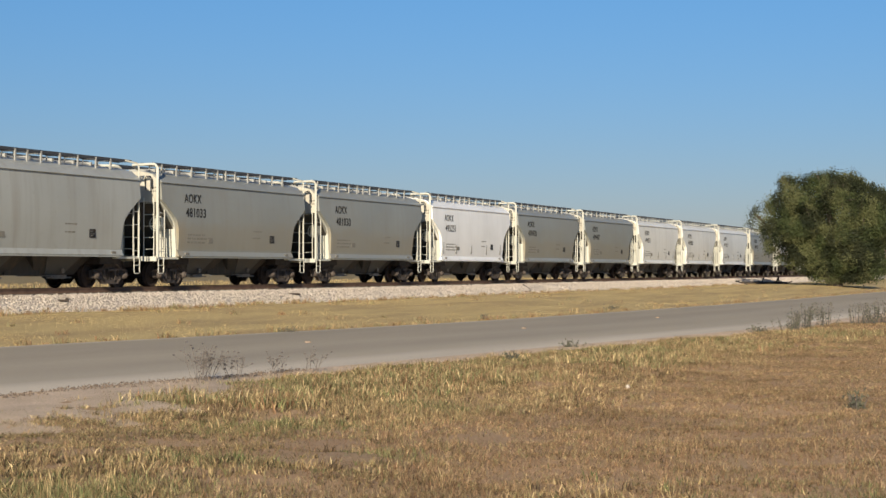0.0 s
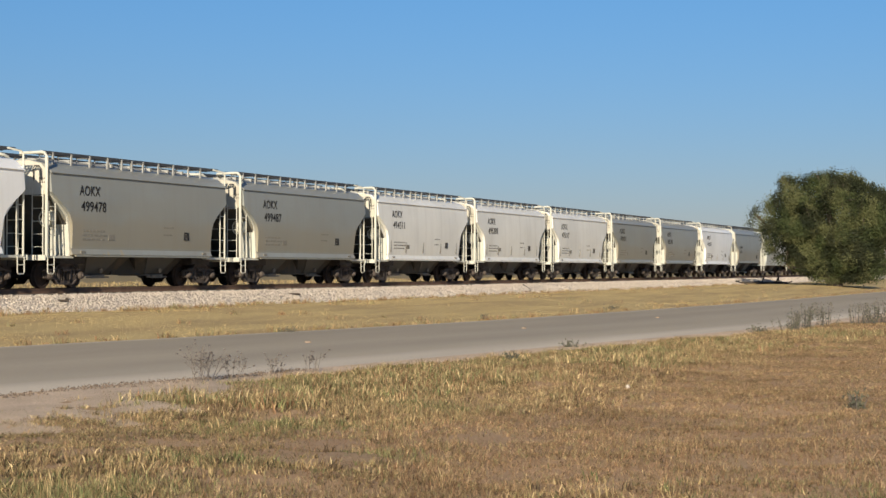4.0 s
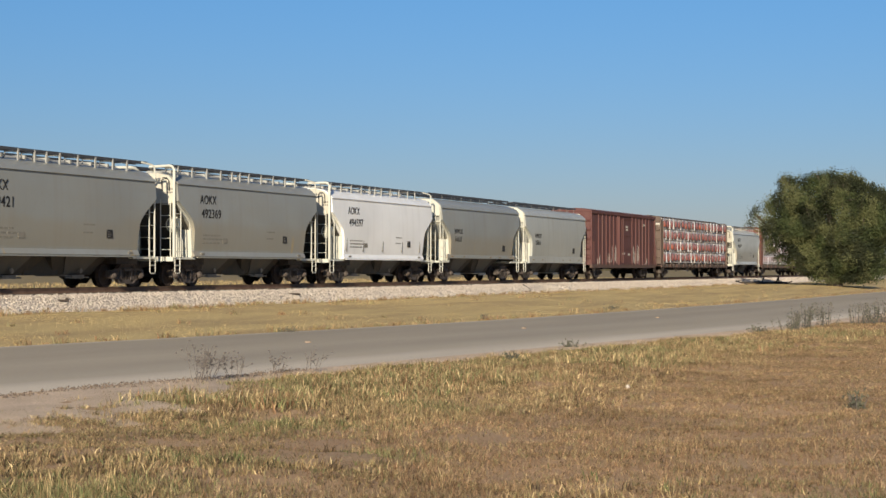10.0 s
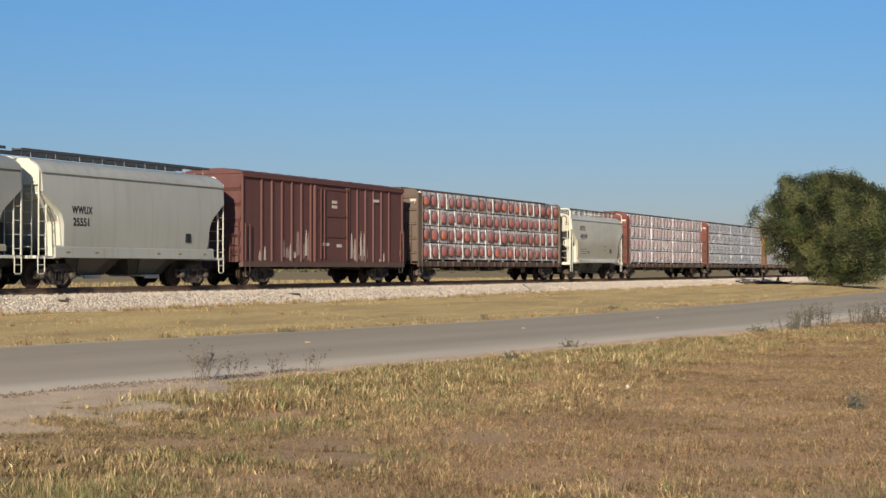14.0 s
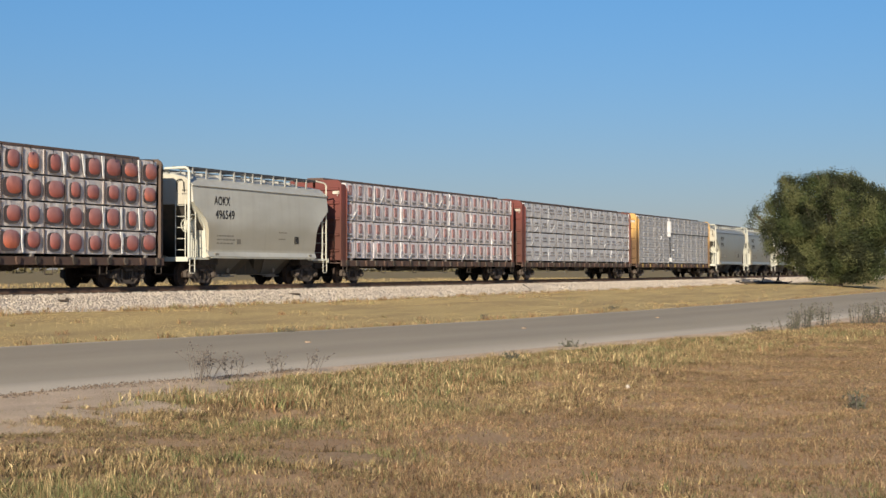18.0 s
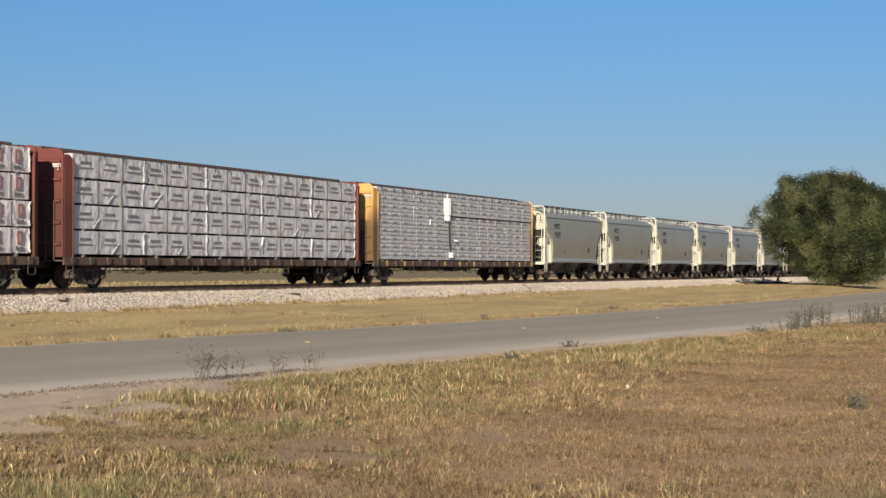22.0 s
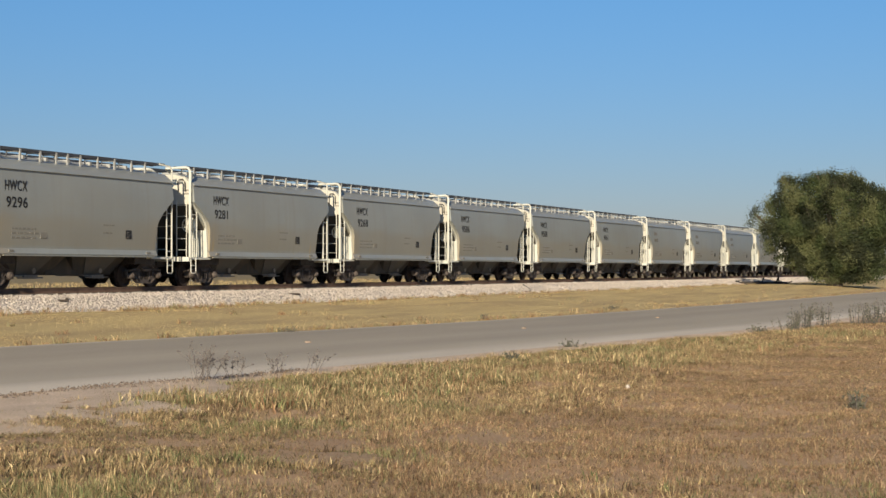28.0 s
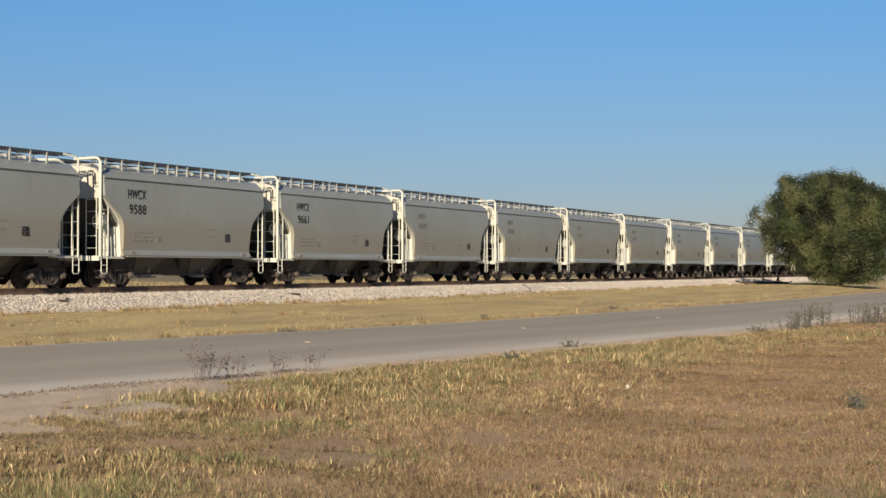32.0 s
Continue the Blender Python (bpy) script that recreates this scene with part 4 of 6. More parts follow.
def prints(pack, kind, xa, xb, y, z0, z1, rng):
    """Marks on the wrap of a pack, as sub-parts."""
    w, h = xb - xa, z1 - z0
    bm, bd = bmesh.new() if kind != 'red_squares' else None, bmesh.new()
    if kind == "red_squares":
        n = 3
        for i in range(n):
            x = xa + w * (i + 0.42) / n + rng.uniform(-0.06, 0.10)
            zc = z0 + h * 0.60
            if rng.random() < 0.94:
                bm = bmesh.new()
                prism(bm, [(x - 0.15, zc - 0.19), (x - 0.13, zc - 0.22), (x + 0.13, zc - 0.22), (x + 0.15, zc - 0.19), (x + 0.15, zc + 0.20), (x + 0.12, zc + 0.23), (x - 0.12, zc + 0.23), (x - 0.15, zc + 0.20)], y - 0.004, y + 0.05)
                part("red_print", bm, PRINTRED, pack)
                bm = bmesh.new()
                prism(bm, [(x - 0.05, zc - 0.10), (x + 0.06, zc - 0.10), (x + 0.035, zc + 0.02), (x + 0.07, zc + 0.08), (x, zc + 0.15), (x - 0.06, zc + 0.07), (x - 0.03, zc + 0.02)], y - 0.007, y + 0.05)
                part("pale_figure", bm, PRINTPALE, pack)
            for k in range(5):
                a = x - 0.22 + 0.085 * k
                box(bd, a, a + 0.065, y - 0.004, y + 0.05, z0 + h * 0.13, z0 + h * (0.24 if k else 0.28))
            if i:
                box(bd, xa + w * i / n - 0.008, xa + w * i / n + 0.008, y - 0.003, y + 0.05, z0 + 0.03, z0 + h - 0.03)
        film(pack, xa, xb, y, z0, z1, rng, 0.6)
    elif kind == "words":
        n = 3
        for i in range(n):
            x = xa + w * (i + 0.5) / n
            for k in range(6):
                box(bd, x - 0.34 + 0.115 * k, x - 0.275 + 0.115 * k, y - 0.004, y + 0.05, z0 + h * 0.58, z0 + h * 0.68)
            for k in range(8):
                box(bd, x - 0.44 + 0.115 * k, x - 0.385 + 0.115 * k, y - 0.004, y + 0.05, z0 + h * 0.37, z0 + h * 0.44)
            if i:
                box(bd, xa + w * i / n - 0.010, xa + w * i / n + 0.010, y - 0.003, y + 0.05, z0 + 0.03, z0 + h - 0.03)
        bm.free()
        film(pack, xa, xb, y, z0, z1, rng, 0.75)
    elif kind == "ends":
        # a red rounded patch in a dark hollow, and here and there a loose flap of film
        cx, cz = xa + w * rng.uniform(0.46, 0.60), z0 + h * rng.uniform(0.44, 0.54)
        rx, rz = w * rng.uniform(0.24, 0.40), h * rng.uniform(0.30, 0.39)

        def blob(kx, kz, dx, dz, flat):
            out = []
            for k in range(16):
                a = math.tau * k / 16
                c, d = math.cos(a), math.sin(a)
                out.append((cx + dx + kx * math.copysign(abs(c) ** flat, c), cz + dz + kz * math.copysign(abs(d) ** flat, d)))
            return out
        lean = rng.uniform(-0.35, 0.1) * rx
        part("dark_patch", built(prism, blob(rx * rng.uniform(1.0, 1.2), rz * rng.uniform(1.0, 1.15), lean - 0.1 * rx, -0.06 * h * rng.random(), 0.55), y - 0.003, y + 0.03), PATCHDARK, pack)
        rings = [[bm.verts.new((px, y + 0.02 - d, pz)) for px, pz in blob(rx * k, rz * k, 0.0, 0.02, 0.75)] for k, d in ((1.0, 0.0), (0.97, 0.03), (0.80, 0.06), (0.5, 0.08), (0.2, 0.09))]
        for a, b in zip(rings, rings[1:]):
            for k in range(16):
                bm.faces.new((a[k], a[(k + 1) % 16], b[(k + 1) % 16], b[k]))
        bm.faces.new(rings[-1])
        part("red_patch", bm, PRINTENDS, pack, smooth=True)
        box_edge = bmesh.new()
        box(box_edge, xa - 0.012, xa + 0.02, y - 0.002, y + 0.05, z0, z1 - 0.02)
        part("pack_seam", box_edge, PATCHDARK, pack)
        if rng.random() < 0.35:
            prism(bd, [(xb - 0.08, z0 + rng.uniform(0.0, 0.3)), (xb - 0.01, z0 + 0.02), (xb, z1 - 0.02), (xb - rng.uniform(0.06, 0.2), z1 - 0.02)], y - 0.03, y + 0.01)
            part("plastic_flap", bd, WRAPWHITE, pack, "loose white plastic film")
        else:
            bd.free()
        return
    else:
        box(bd, xa + 0.02, xb - 0.02, y - 0.002, y + 0.05, z0 + h * 0.47, z0 + h * 0.50)
        for k in range(int(w / 1.24)):
            x = xa + 0.35 + 1.24 * k
            box(bd, x, x + 0.014, y - 0.003, y + 0.05, z0 + 0.04, z1 - 0.05)
            box(bd, x + 0.30, x + 0.30 + rng.uniform(0.25, 0.5), y - 0.003, y + 0.05, z0 + h * 0.62, z0 + h * 0.72)
        bm.free()
        tagged(part("grey_print", bd, PRINTLIGHT, pack), kind="stuff")
        return
    tagged(part("dark_print", bd, PRINTDARK, pack), kind="stuff")


# ---- the train: each car's near corner post along the track at the start ----
def run(t):
    """Metres that the train has rolled towards the left after t seconds."""
    u = (t - 16.0) / 16.0
    return RUN[0] + sum(c * u ** (i + 1) for i, c in enumerate(RUN[1:]))


RUN = (188.016, 188.635, -7.615, -4.427, 8.795, 1.388, -3.6)
SHIFT = -14.52
TRAIN = []      # (thing, its middle along the track at the start)


def enter(thing, x):
    TRAIN.append((thing, x + SHIFT))
    thing.location = (x + SHIFT, 0, RAIL)


AOKX = "AOKX"
for x, mat, words, number, slashes in (
        # the leading car stays out of view, added for its shadow
        (40.6, TAUPE, "taupe covered hopper railcar with dusty sides, unseen, added for its shadow", "", False),
        (53.65, COOL, "cool grey covered hopper railcar, faintly stained", "", False),
        (66.7, TAUPE, "taupe covered hopper railcar with dusty streaked sides", "481033", False),
        (79.7, TAUPE, "taupe covered hopper railcar with rusty lower corners", "481030", False),
        (92.75, WHITE, "clean white covered hopper railcar with dark slash marks", "495251", True),
        (105.8, TAUPE, "taupe covered hopper railcar with yellowed corner stains", "499478", False),
        (118.85, TAUPE, "taupe covered hopper railcar with dull dusty sides", "499487", False),
        (131.95, LIGHT, "pale grey covered hopper railcar with dark slash marks", "494511", True),
        (145.05, LIGHT, "pale grey covered hopper railcar with dark slash marks", "495388", True),
        (158.15, LIGHT, "pale grey covered hopper railcar with dark slash marks", "495117", True),
        (171.3, GREY, "mid grey covered hopper railcar, dusty", "499421", False),
        (184.45, GREY, "mid grey covered hopper railcar, dusty", "492369", False),
        (197.65, WHITE, "white covered hopper railcar with dark slash marks", "494597", True),
        (280.4, PALE, "pale beige-grey covered hopper railcar coupled between lumber flatcars", "496549", False)):
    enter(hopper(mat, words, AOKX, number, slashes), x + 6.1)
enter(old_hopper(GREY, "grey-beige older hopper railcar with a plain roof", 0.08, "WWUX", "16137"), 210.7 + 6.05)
enter(old_hopper(COOL, "cool grey rounded hopper railcar with a deep sill", 0.28, "WWUX", "25551"), 223.75 + 6.05)
enter(boxcar(), 237.5 + 8.15)
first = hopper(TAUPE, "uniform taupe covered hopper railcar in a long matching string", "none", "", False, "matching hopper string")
for i, number in enumerate(["9292", "9296", "9281", "9268", "9586", "9588", "9661"] + [""] * 15):
    x = 368.6 + 13.115 * i
    car = copy_thing(first, Matrix.Identity(4)) if i else first
    enter(car, x + 6.1)
for i, (thing, x) in enumerate([c for c in TRAIN if c[0].get("group") == "matching hopper string"]):
    number = (["9292", "9296", "9281", "9268", "9586", "9588", "9661"] + [""] * 15)[i]
    mark_car(thing, "HWCX" if number else "", number)
for x0, h, mat, words, load in (
        (267.2, 11.5, BEAMBROWN, "dark brown centre-beam flatcar stacked with lumber", ("red-ended lumber packs with torn white plastic wrap", 4, 19, WRAPPALE, "ends", 1)),
        (305.53, 11.6, BEAMRED, "red centre-beam flatcar stacked with wrapped lumber", ("silver-wrapped lumber packs with red square prints", 4, 7, WRAP, "red_squares", 2)),
        (330.30, 11.75, BEAMRED, "red centre-beam flatcar stacked with wrapped lumber", ("grey-wrapped lumber packs with dark printed words", 4, 5, WRAPGREY, "words", 3)),
        (355.15, 11.6, YELLOW, "yellow centre-beam flatcar stacked with thin lumber packs", ("thin grey-wrapped lumber packs in many layers", 9, 5, WRAPDULL, "layers", 4))):
    car = centre_beam(mat, words, h)
    enter(car, x0)
    enter(load_of(*load, h - 0.47), x0 + 0.14)


# ---- ground, road and track bed ----
def lerp_at(x, pts):
    for (a, p), (b, q) in zip(pts, pts[1:]):
        if x <= b:
            u = max(0.0, (x - a) / (b - a))
            return p + (q - p) * u
    return pts[-1][1]


FAR_EDGE = [(-600, -7), (-20, -7.5), (10, -9.2), (29.7, -12.0), (39.7, -13.7), (48.6, -15.0), (58.6, -15.8), (76.9, -16.8), (94.7, -17.4), (131.5, -17.9), (400, -20), (2500, -40)]
NEAR_EDGE = [(-600, -16), (-20, -16.8), (0, -18.4), (18.0, -21.2), (24.0, -22.3), (29.8, -23.1), (34.9, -23.8), (43.8, -25.2), (49.7, -25.9), (70, -27), (131.5, -28), (400, -30), (2500, -50)]


def smooth01(u):
    u = min(1.0, max(0.0, u))
    return u * u * (3 - 2 * u)


def ground_z(x, y):
    z = 0.36 * smooth01((y + 13.5) / 8.0)
    if y < 40 and -60 < x < 250:
        z += 0.06 * noise.noise((x * 0.35, y * 0.35, 0)) + (0.075 if y < -15 else 0.02) * noise.noise((x * 1.1, y * 1.1, 5))
    if 90 < x < 185 and y > -22:
        z += 0.42 * math.exp(-((x - 137) / 14) ** 2 - ((y + 12.0) / 4.2) ** 2)      # a swell under the tree
    f, n = lerp_at(x, FAR_EDGE), lerp_at(x, NEAR_EDGE)
    d = max(y - f, n - y)       # past the asphalt
    return min(z, -0.05) if d < 0 else (-0.05 + (z + 0.05) * smooth01(d / 1.2))


def grid_mesh(name, xs, ys, fz, mat):
    nx, ny = len(xs), len(ys)
    verts = [(x, y, fz(x, y)) for y in ys for x in xs]
    faces = [(j * nx + i, j * nx + i + 1, (j + 1) * nx + i + 1, (j + 1) * nx + i) for j in range(ny - 1) for i in range(nx - 1)]
    me = bpy.data.meshes.new(name)
    me.from_pydata(verts, [], faces)
    me.materials.append(mat)
    me.shade_smooth()
    return new(name, me)


def zone(nt, axis, a, b):
    """0 to 1 as a place goes from a to b along an axis."""
    g = nt.nodes.new("ShaderNodeNewGeometry")
    s = nt.nodes.new("ShaderNodeSeparateXYZ")
    nt.links.new(g.outputs["Position"], s.inputs[0])
    r = nt.nodes.new("ShaderNodeMapRange")
    r.inputs["From Min"].default_value, r.inputs["From Max"].default_value = a, b
    nt.links.new(s.outputs[axis], r.inputs["Value"])
    return r.outputs[0]


def soil_material():
    m, nt, b = shader("dry_soil_and_thatch", 0.95, 0, 0.1)
    big = noisy(nt, 0.22, (1, 1, 1), 4, 0.35, 0.65, "World")
    mid = noisy(nt, 1.6, (1, 1, 1), 6, 0.35, 0.65, "World")
    fine = noisy(nt, 14.0, (1, 1, 1), 6, 0.3, 0.7, "World")
    c = mixed(nt, big, (0.50, 0.325, 0.19), (0.42, 0.265, 0.15))
    c = mixed(nt, mid, c, (0.45, 0.315, 0.185), 0.7)
    streaks = noisy(nt, 0.5, (0.22, 1.6, 1), 5, 0.4, 0.68, "World")
    gold = mixed(nt, streaks, (0.62, 0.47, 0.21), (0.42, 0.305, 0.145))
    c = mixed(nt, zone(nt, 1, -19.0, -15.0), c, gold)
    c = mixed(nt, fine, c, (0.24, 0.16, 0.095), 0.45)
    c = mixed(nt, noisy(nt, 42.0, (1, 1, 1), 4, 0.5, 0.7, "World"), c, (0.47, 0.36, 0.23), 0.5)
    c = mixed(nt, zone(nt, 1, 3.0, 6.0), c, mixed(nt, mid, (0.30, 0.23, 0.12), (0.24, 0.185, 0.095)))
    nt.links.new(c, b.inputs["Base Color"])
    bumped(nt, b, noisy(nt, 11.0, (1, 1, 1), 8, 0.2, 0.8, "World"), 0.35, 0.03)
    return m


def road_material():
    m, nt, b = shader("worn_asphalt", 0.9, 0, 0.15)
    patch = noisy(nt, 0.35, (0.25, 1.2, 1), 5, 0.35, 0.65, "World")
    grit = noisy(nt, 45.0, (1, 1, 1), 3, 0.3, 0.7, "World")
    lane = nt.nodes.new("ShaderNodeAttribute")
    lane.attribute_name = "dust"
    c = mixed(nt, patch, (0.435, 0.362, 0.258), (0.385, 0.322, 0.232))
    c = mixed(nt, lane.outputs["Fac"], c, (0.83, 0.71, 0.545), 0.9)
    c = mixed(nt, grit, c, (0.20, 0.18, 0.155), 0.3)
    nt.links.new(c, b.inputs["Base Color"])
    bumped(nt, b, grit, 0.3, 0.004)
    return m


def stone_material():
    m, nt, b = shader("pale_crushed_stone", 0.9, 0, 0.2)
    g = nt.nodes.new("ShaderNodeNewGeometry")
    c = mixed(nt, g.outputs["Random Per Island"], (0.76, 0.68, 0.585), (0.50, 0.43, 0.36))
    c = mixed(nt, noisy(nt, 14.0, (1, 1, 1), 5, 0.4, 0.7, "World"), c, (0.56, 0.49, 0.415), 0.6)
    nt.links.new(c, b.inputs["Base Color"])
    bumped(nt, b, noisy(nt, 18.0, (1, 1, 1), 6, 0.2, 0.8, "World"), 0.9, 0.05)
    return m


SOIL, ASPHALT, STONE = soil_material(), road_material(), stone_material()
RAILSTEEL = plain("rusty_rail_steel", (0.20, 0.125, 0.088), 0.75, 0.0, 0.4, 3)
TIE = plain("creosoted_timber", (0.075, 0.058, 0.045), 0.85, 0, 0.4, 4)


def shoulder_material():
    m, nt, b = shader("dusty_gravel", 0.95, 0, 0.1)
    c = mixed(nt, noisy(nt, 1.1, (1, 1, 1), 5, 0.35, 0.65, "World"), (0.75, 0.57, 0.40), (0.60, 0.45, 0.31))
    c = mixed(nt, noisy(nt, 26.0, (1, 1, 1), 4, 0.35, 0.65, "World"), c, (0.33, 0.255, 0.175), 0.45)
    nt.links.new(c, b.inputs["Base Color"])
    bumped(nt, b, noisy(nt, 30.0, (1, 1, 1), 5, 0.2, 0.8, "World"), 0.25, 0.02)
    return m


SHOULDER = shoulder_material()

xs = [-2500, -1500, -800, -400, -200, -100, -60, -40] + [-30 + 2.0 * i for i in range(15)] + [0.35 * i for i in range(200)] + [70 + 2 * i for i in range(50)] + [175 + 12.5 * i for i in range(12)] + [340, 420, 600, 900, 1400, 2200, 3500]
ys = [-1500, -800, -400, -200, -120, -80, -60, -50] + [-45 + 0.35 * i for i in range(130)] + [0.8 + 2 * i for i in range(10)] + [22, 27, 35, 50, 80, 140, 250, 500, 1000, 2000, 3500]
ground = tagged(grid_mesh("ground", xs, ys, ground_z, SOIL), "dry grassy soil, straw and bare earth", "ground", kind="structure")

# the road is one strip between two edges, slightly crowned
rx = [-600, -300, -100, -60] + [-40 + 2.5 * i for i in range(80)] + [165, 185, 210, 260, 330, 420, 600, 900, 1500, 2500]
ACROSS = (0.0, 0.04, 0.09, 0.16, 0.30, 0.44, 0.58, 0.72, 0.90, 0.965, 1.0)     # places across the road
verts, faces = [], []
for x in rx:
    f, n = lerp_at(x, FAR_EDGE), lerp_at(x, NEAR_EDGE)
    f += 0.12 * noise.noise((x * 0.5, 3, 0))
    n += 0.16 * noise.noise((x * 0.5, 9, 0))
    for u in ACROSS:
        verts.append((x, n + (f - n) * u, 0.0 + 0.06 * (1 - (2 * u - 1) ** 2)))
for i in range(len(rx) - 1):
    for k in range(10):
        faces.append((i * 11 + k, (i + 1) * 11 + k, (i + 1) * 11 + k + 1, i * 11 + k + 1))
me = bpy.data.meshes.new("road")
me.from_pydata(verts, [], faces)
me.materials.append(ASPHALT)
me.shade_smooth()
dust = me.attributes.new("dust", "FLOAT", "POINT")
for i, x in enumerate(rx):
    for k in range(11):
        drift = (1.1, 1.05, 0.75, 0.3, 0.05, 0.14, 0.0, 0.08, 0.0, 0.22, 0.75)[k] * (0.85 + 0.5 * noise.noise((x * 0.12, k * 1.7, 2)))
        dust.data[i * 11 + k].value = max(0.0, drift)
road = tagged(new("road", me), "worn grey asphalt road without painted lines", "road", kind="structure")

# gravel along the near edge, wider at the pull-in
verts, faces = [], []
gx = [-30 + 0.8 * i for i in range(140)]
for x in gx:
    n = lerp_at(x, NEAR_EDGE)
    w = 0.85 + 0.4 * noise.noise((x * 0.8, 1, 2)) + 3.6 * smooth01((22.5 - x) / 5.0) + 0.5 * noise.noise((x * 0.3, 4, 2)) * smooth01((24 - x) / 5.0)
    for k in range(5):
        y = n + 0.25 - max(0.1, w) * k / 4
        verts.append((x, y, (0.012 if k == 0 else max(ground_z(x, y), -0.03) + (0.035 if k < 4 else -0.02))))
for i in range(len(gx) - 1):
    for k in range(4):
        faces.append((i * 5 + k + 1, (i + 1) * 5 + k + 1, (i + 1) * 5 + k, i * 5 + k))
me = bpy.data.meshes.new("gravel_shoulder")
me.from_pydata(verts, [], faces)
me.materials.append(SHOULDER)
me.shade_smooth()
tagged(new("gravel_shoulder", me), "pale dusty gravel beside the asphalt", "gravel", kind="structure")

# track bed
X0, X1 = -420.0, 900.0
bx = [X0 + 20 * i for i in range(21)] + [0.5 * i for i in range(1, 320)] + [160 + 5 * i for i in range(149)]
prof = [(-3.9, 0.20), (-3.4, 0.42), (-2.6, 0.64), (-1.95, 0.80), (-1.45, 0.85), (1.45, 0.85), (1.95, 0.80), (2.6, 0.64), (3.4, 0.42), (3.9, 0.20)]
verts, faces = [], []
for x in bx:
    for k, (y, z) in enumerate(prof):
        wob = noise.noise((x * 0.9, y, 1.0))
        verts.append((x, y + 0.16 * wob * (abs(y) > 1.6), z + 0.03 * noise.noise((x * 2.1, y * 2, 4.0))))
m = len(prof)
for i in range(len(bx) - 1):
    for k in range(m - 1):
        faces.append((i * m + k, (i + 1) * m + k, (i + 1) * m + k + 1, i * m + k + 1))
me = bpy.data.meshes.new("ballast")
me.from_pydata(verts, [], faces)
me.materials.append(STONE)
ballast = tagged(new("ballast_bed", me), "pale crushed stone ballast under the track", "ballast", kind="structure")

RAIL_PROFILE = [(-0.07, 0), (0.07, 0), (0.07, 0.015), (0.012, 0.03), (0.012, 0.125), (0.037, 0.135), (0.037, 0.165), (0.03, 0.172), (-0.03, 0.172), (-0.037, 0.165), (-0.037, 0.135), (-0.012, 0.125), (-0.012, 0.03), (-0.07, 0.015)]
for y in (-0.755, 0.755):
    bm = bmesh.new()
    prism(bm, [(y + a, RAIL - 0.172 + b) for a, b in RAIL_PROFILE], X0, X1, "x")
    tagged(new("rail", mesh_of(bm, "rail", RAILSTEEL)), "rusty steel running rail on timber ties", "rail", "pair of rails", "structure")
tie_mesh = mesh_of(built(box, -0.115, 0.115, -1.3, 1.3, RAIL - 0.172 - 0.16, RAIL - 0.172), "tie", TIE)
ties = tagged(new("track_ties"), "dark timber ties half sunk in pale ballast", "railway ties", kind="structure")
for i in range(290):
    tie = new("tie", tie_mesh)
    tie.parent = ties
    tie.location = (20.0 + 0.53 * i, 0.03 * noise.noise((i * 3.1, 0, 0)), 0)


def scatter_stones(name, n, x0, x1, y_of, size, seed, mat):
    rng = np.random.default_rng(seed)
    base = np.array([(1, 0, 0), (0, 1, 0), (-1, 0, 0), (0, -1, 0), (0, 0, 1), (0, 0, -1)], float)
    tri = np.array([(0, 1, 4), (1, 2, 4), (2, 3, 4), (3, 0, 4), (1, 0, 5), (2, 1, 5), (3, 2, 5), (0, 3, 5)])
    u = rng.random(n)
    x = x0 + (x1 - x0) * u ** 1.6
    y, z = y_of(x, rng)
    s = rng.uniform(0.5, 1.3, (n, 1, 3)) * size
    ang = rng.uniform(0, 6.28, n)
    v = base[None] * s + rng.uniform(-0.25, 0.25, (n, 6, 3)) * size
    c, d = np.cos(ang)[:, None], np.sin(ang)[:, None]
    v = np.stack([v[..., 0] * c - v[..., 1] * d, v[..., 0] * d + v[..., 1] * c, v[..., 2]], -1)
    v += np.stack([x, y, z], -1)[:, None]
    f = (tri[None] + (np.arange(n) * 6)[:, None, None]).reshape(-1, 3)
    return raw_mesh(name, v.reshape(-1, 3), f, mat)


def raw_mesh(name, v, tris, mat, tint=None):
    me = bpy.data.meshes.new(name)
    me.vertices.add(len(v))
    me.vertices.foreach_set("co", np.asarray(v, np.float32).ravel())
    me.loops.add(tris.size)
    me.loops.foreach_set("vertex_index", np.asarray(tris, np.int32).ravel())
    me.polygons.add(len(tris))
    me.polygons.foreach_set("loop_start", np.arange(0, tris.size, 3, dtype=np.int32))
    me.polygons.foreach_set("loop_total", np.full(len(tris), 3, np.int32))
    if tint is not None:
        at = me.attributes.new("tint", "FLOAT_COLOR", "POINT")
        at.data.foreach_set("color", np.concatenate([tint, np.ones((len(tint), 1))], 1).astype(np.float32).ravel())
    me.update(calc_edges=True)
    me.materials.append(mat)
    return new(name, me)


def on_bed(x, rng):
    y = rng.uniform(-4.3, -1.0, len(x))
    return y, np.interp(y, [p[0] for p in prof[:5]], [p[1] for p in prof[:5]]) + rng.uniform(-0.01, 0.03, len(x))


def on_shoulder(x, rng):
    edge = np.interp(x, [p[0] for p in NEAR_EDGE], [p[1] for p in NEAR_EDGE])
    y = edge + 0.1 - rng.random(len(x)) ** 1.4 * np.where(x < 21, 3.6, 0.7)
    return y, np.array([max(ground_z(a, c), -0.02) for a, c in zip(x, y)]) + 0.03


tagged(scatter_stones("shoulder_gravel", 2600, 8, 46, on_shoulder, 0.007, 6, SHOULDER), "loose small gravel at the road edge", "gravel", kind="stuff")
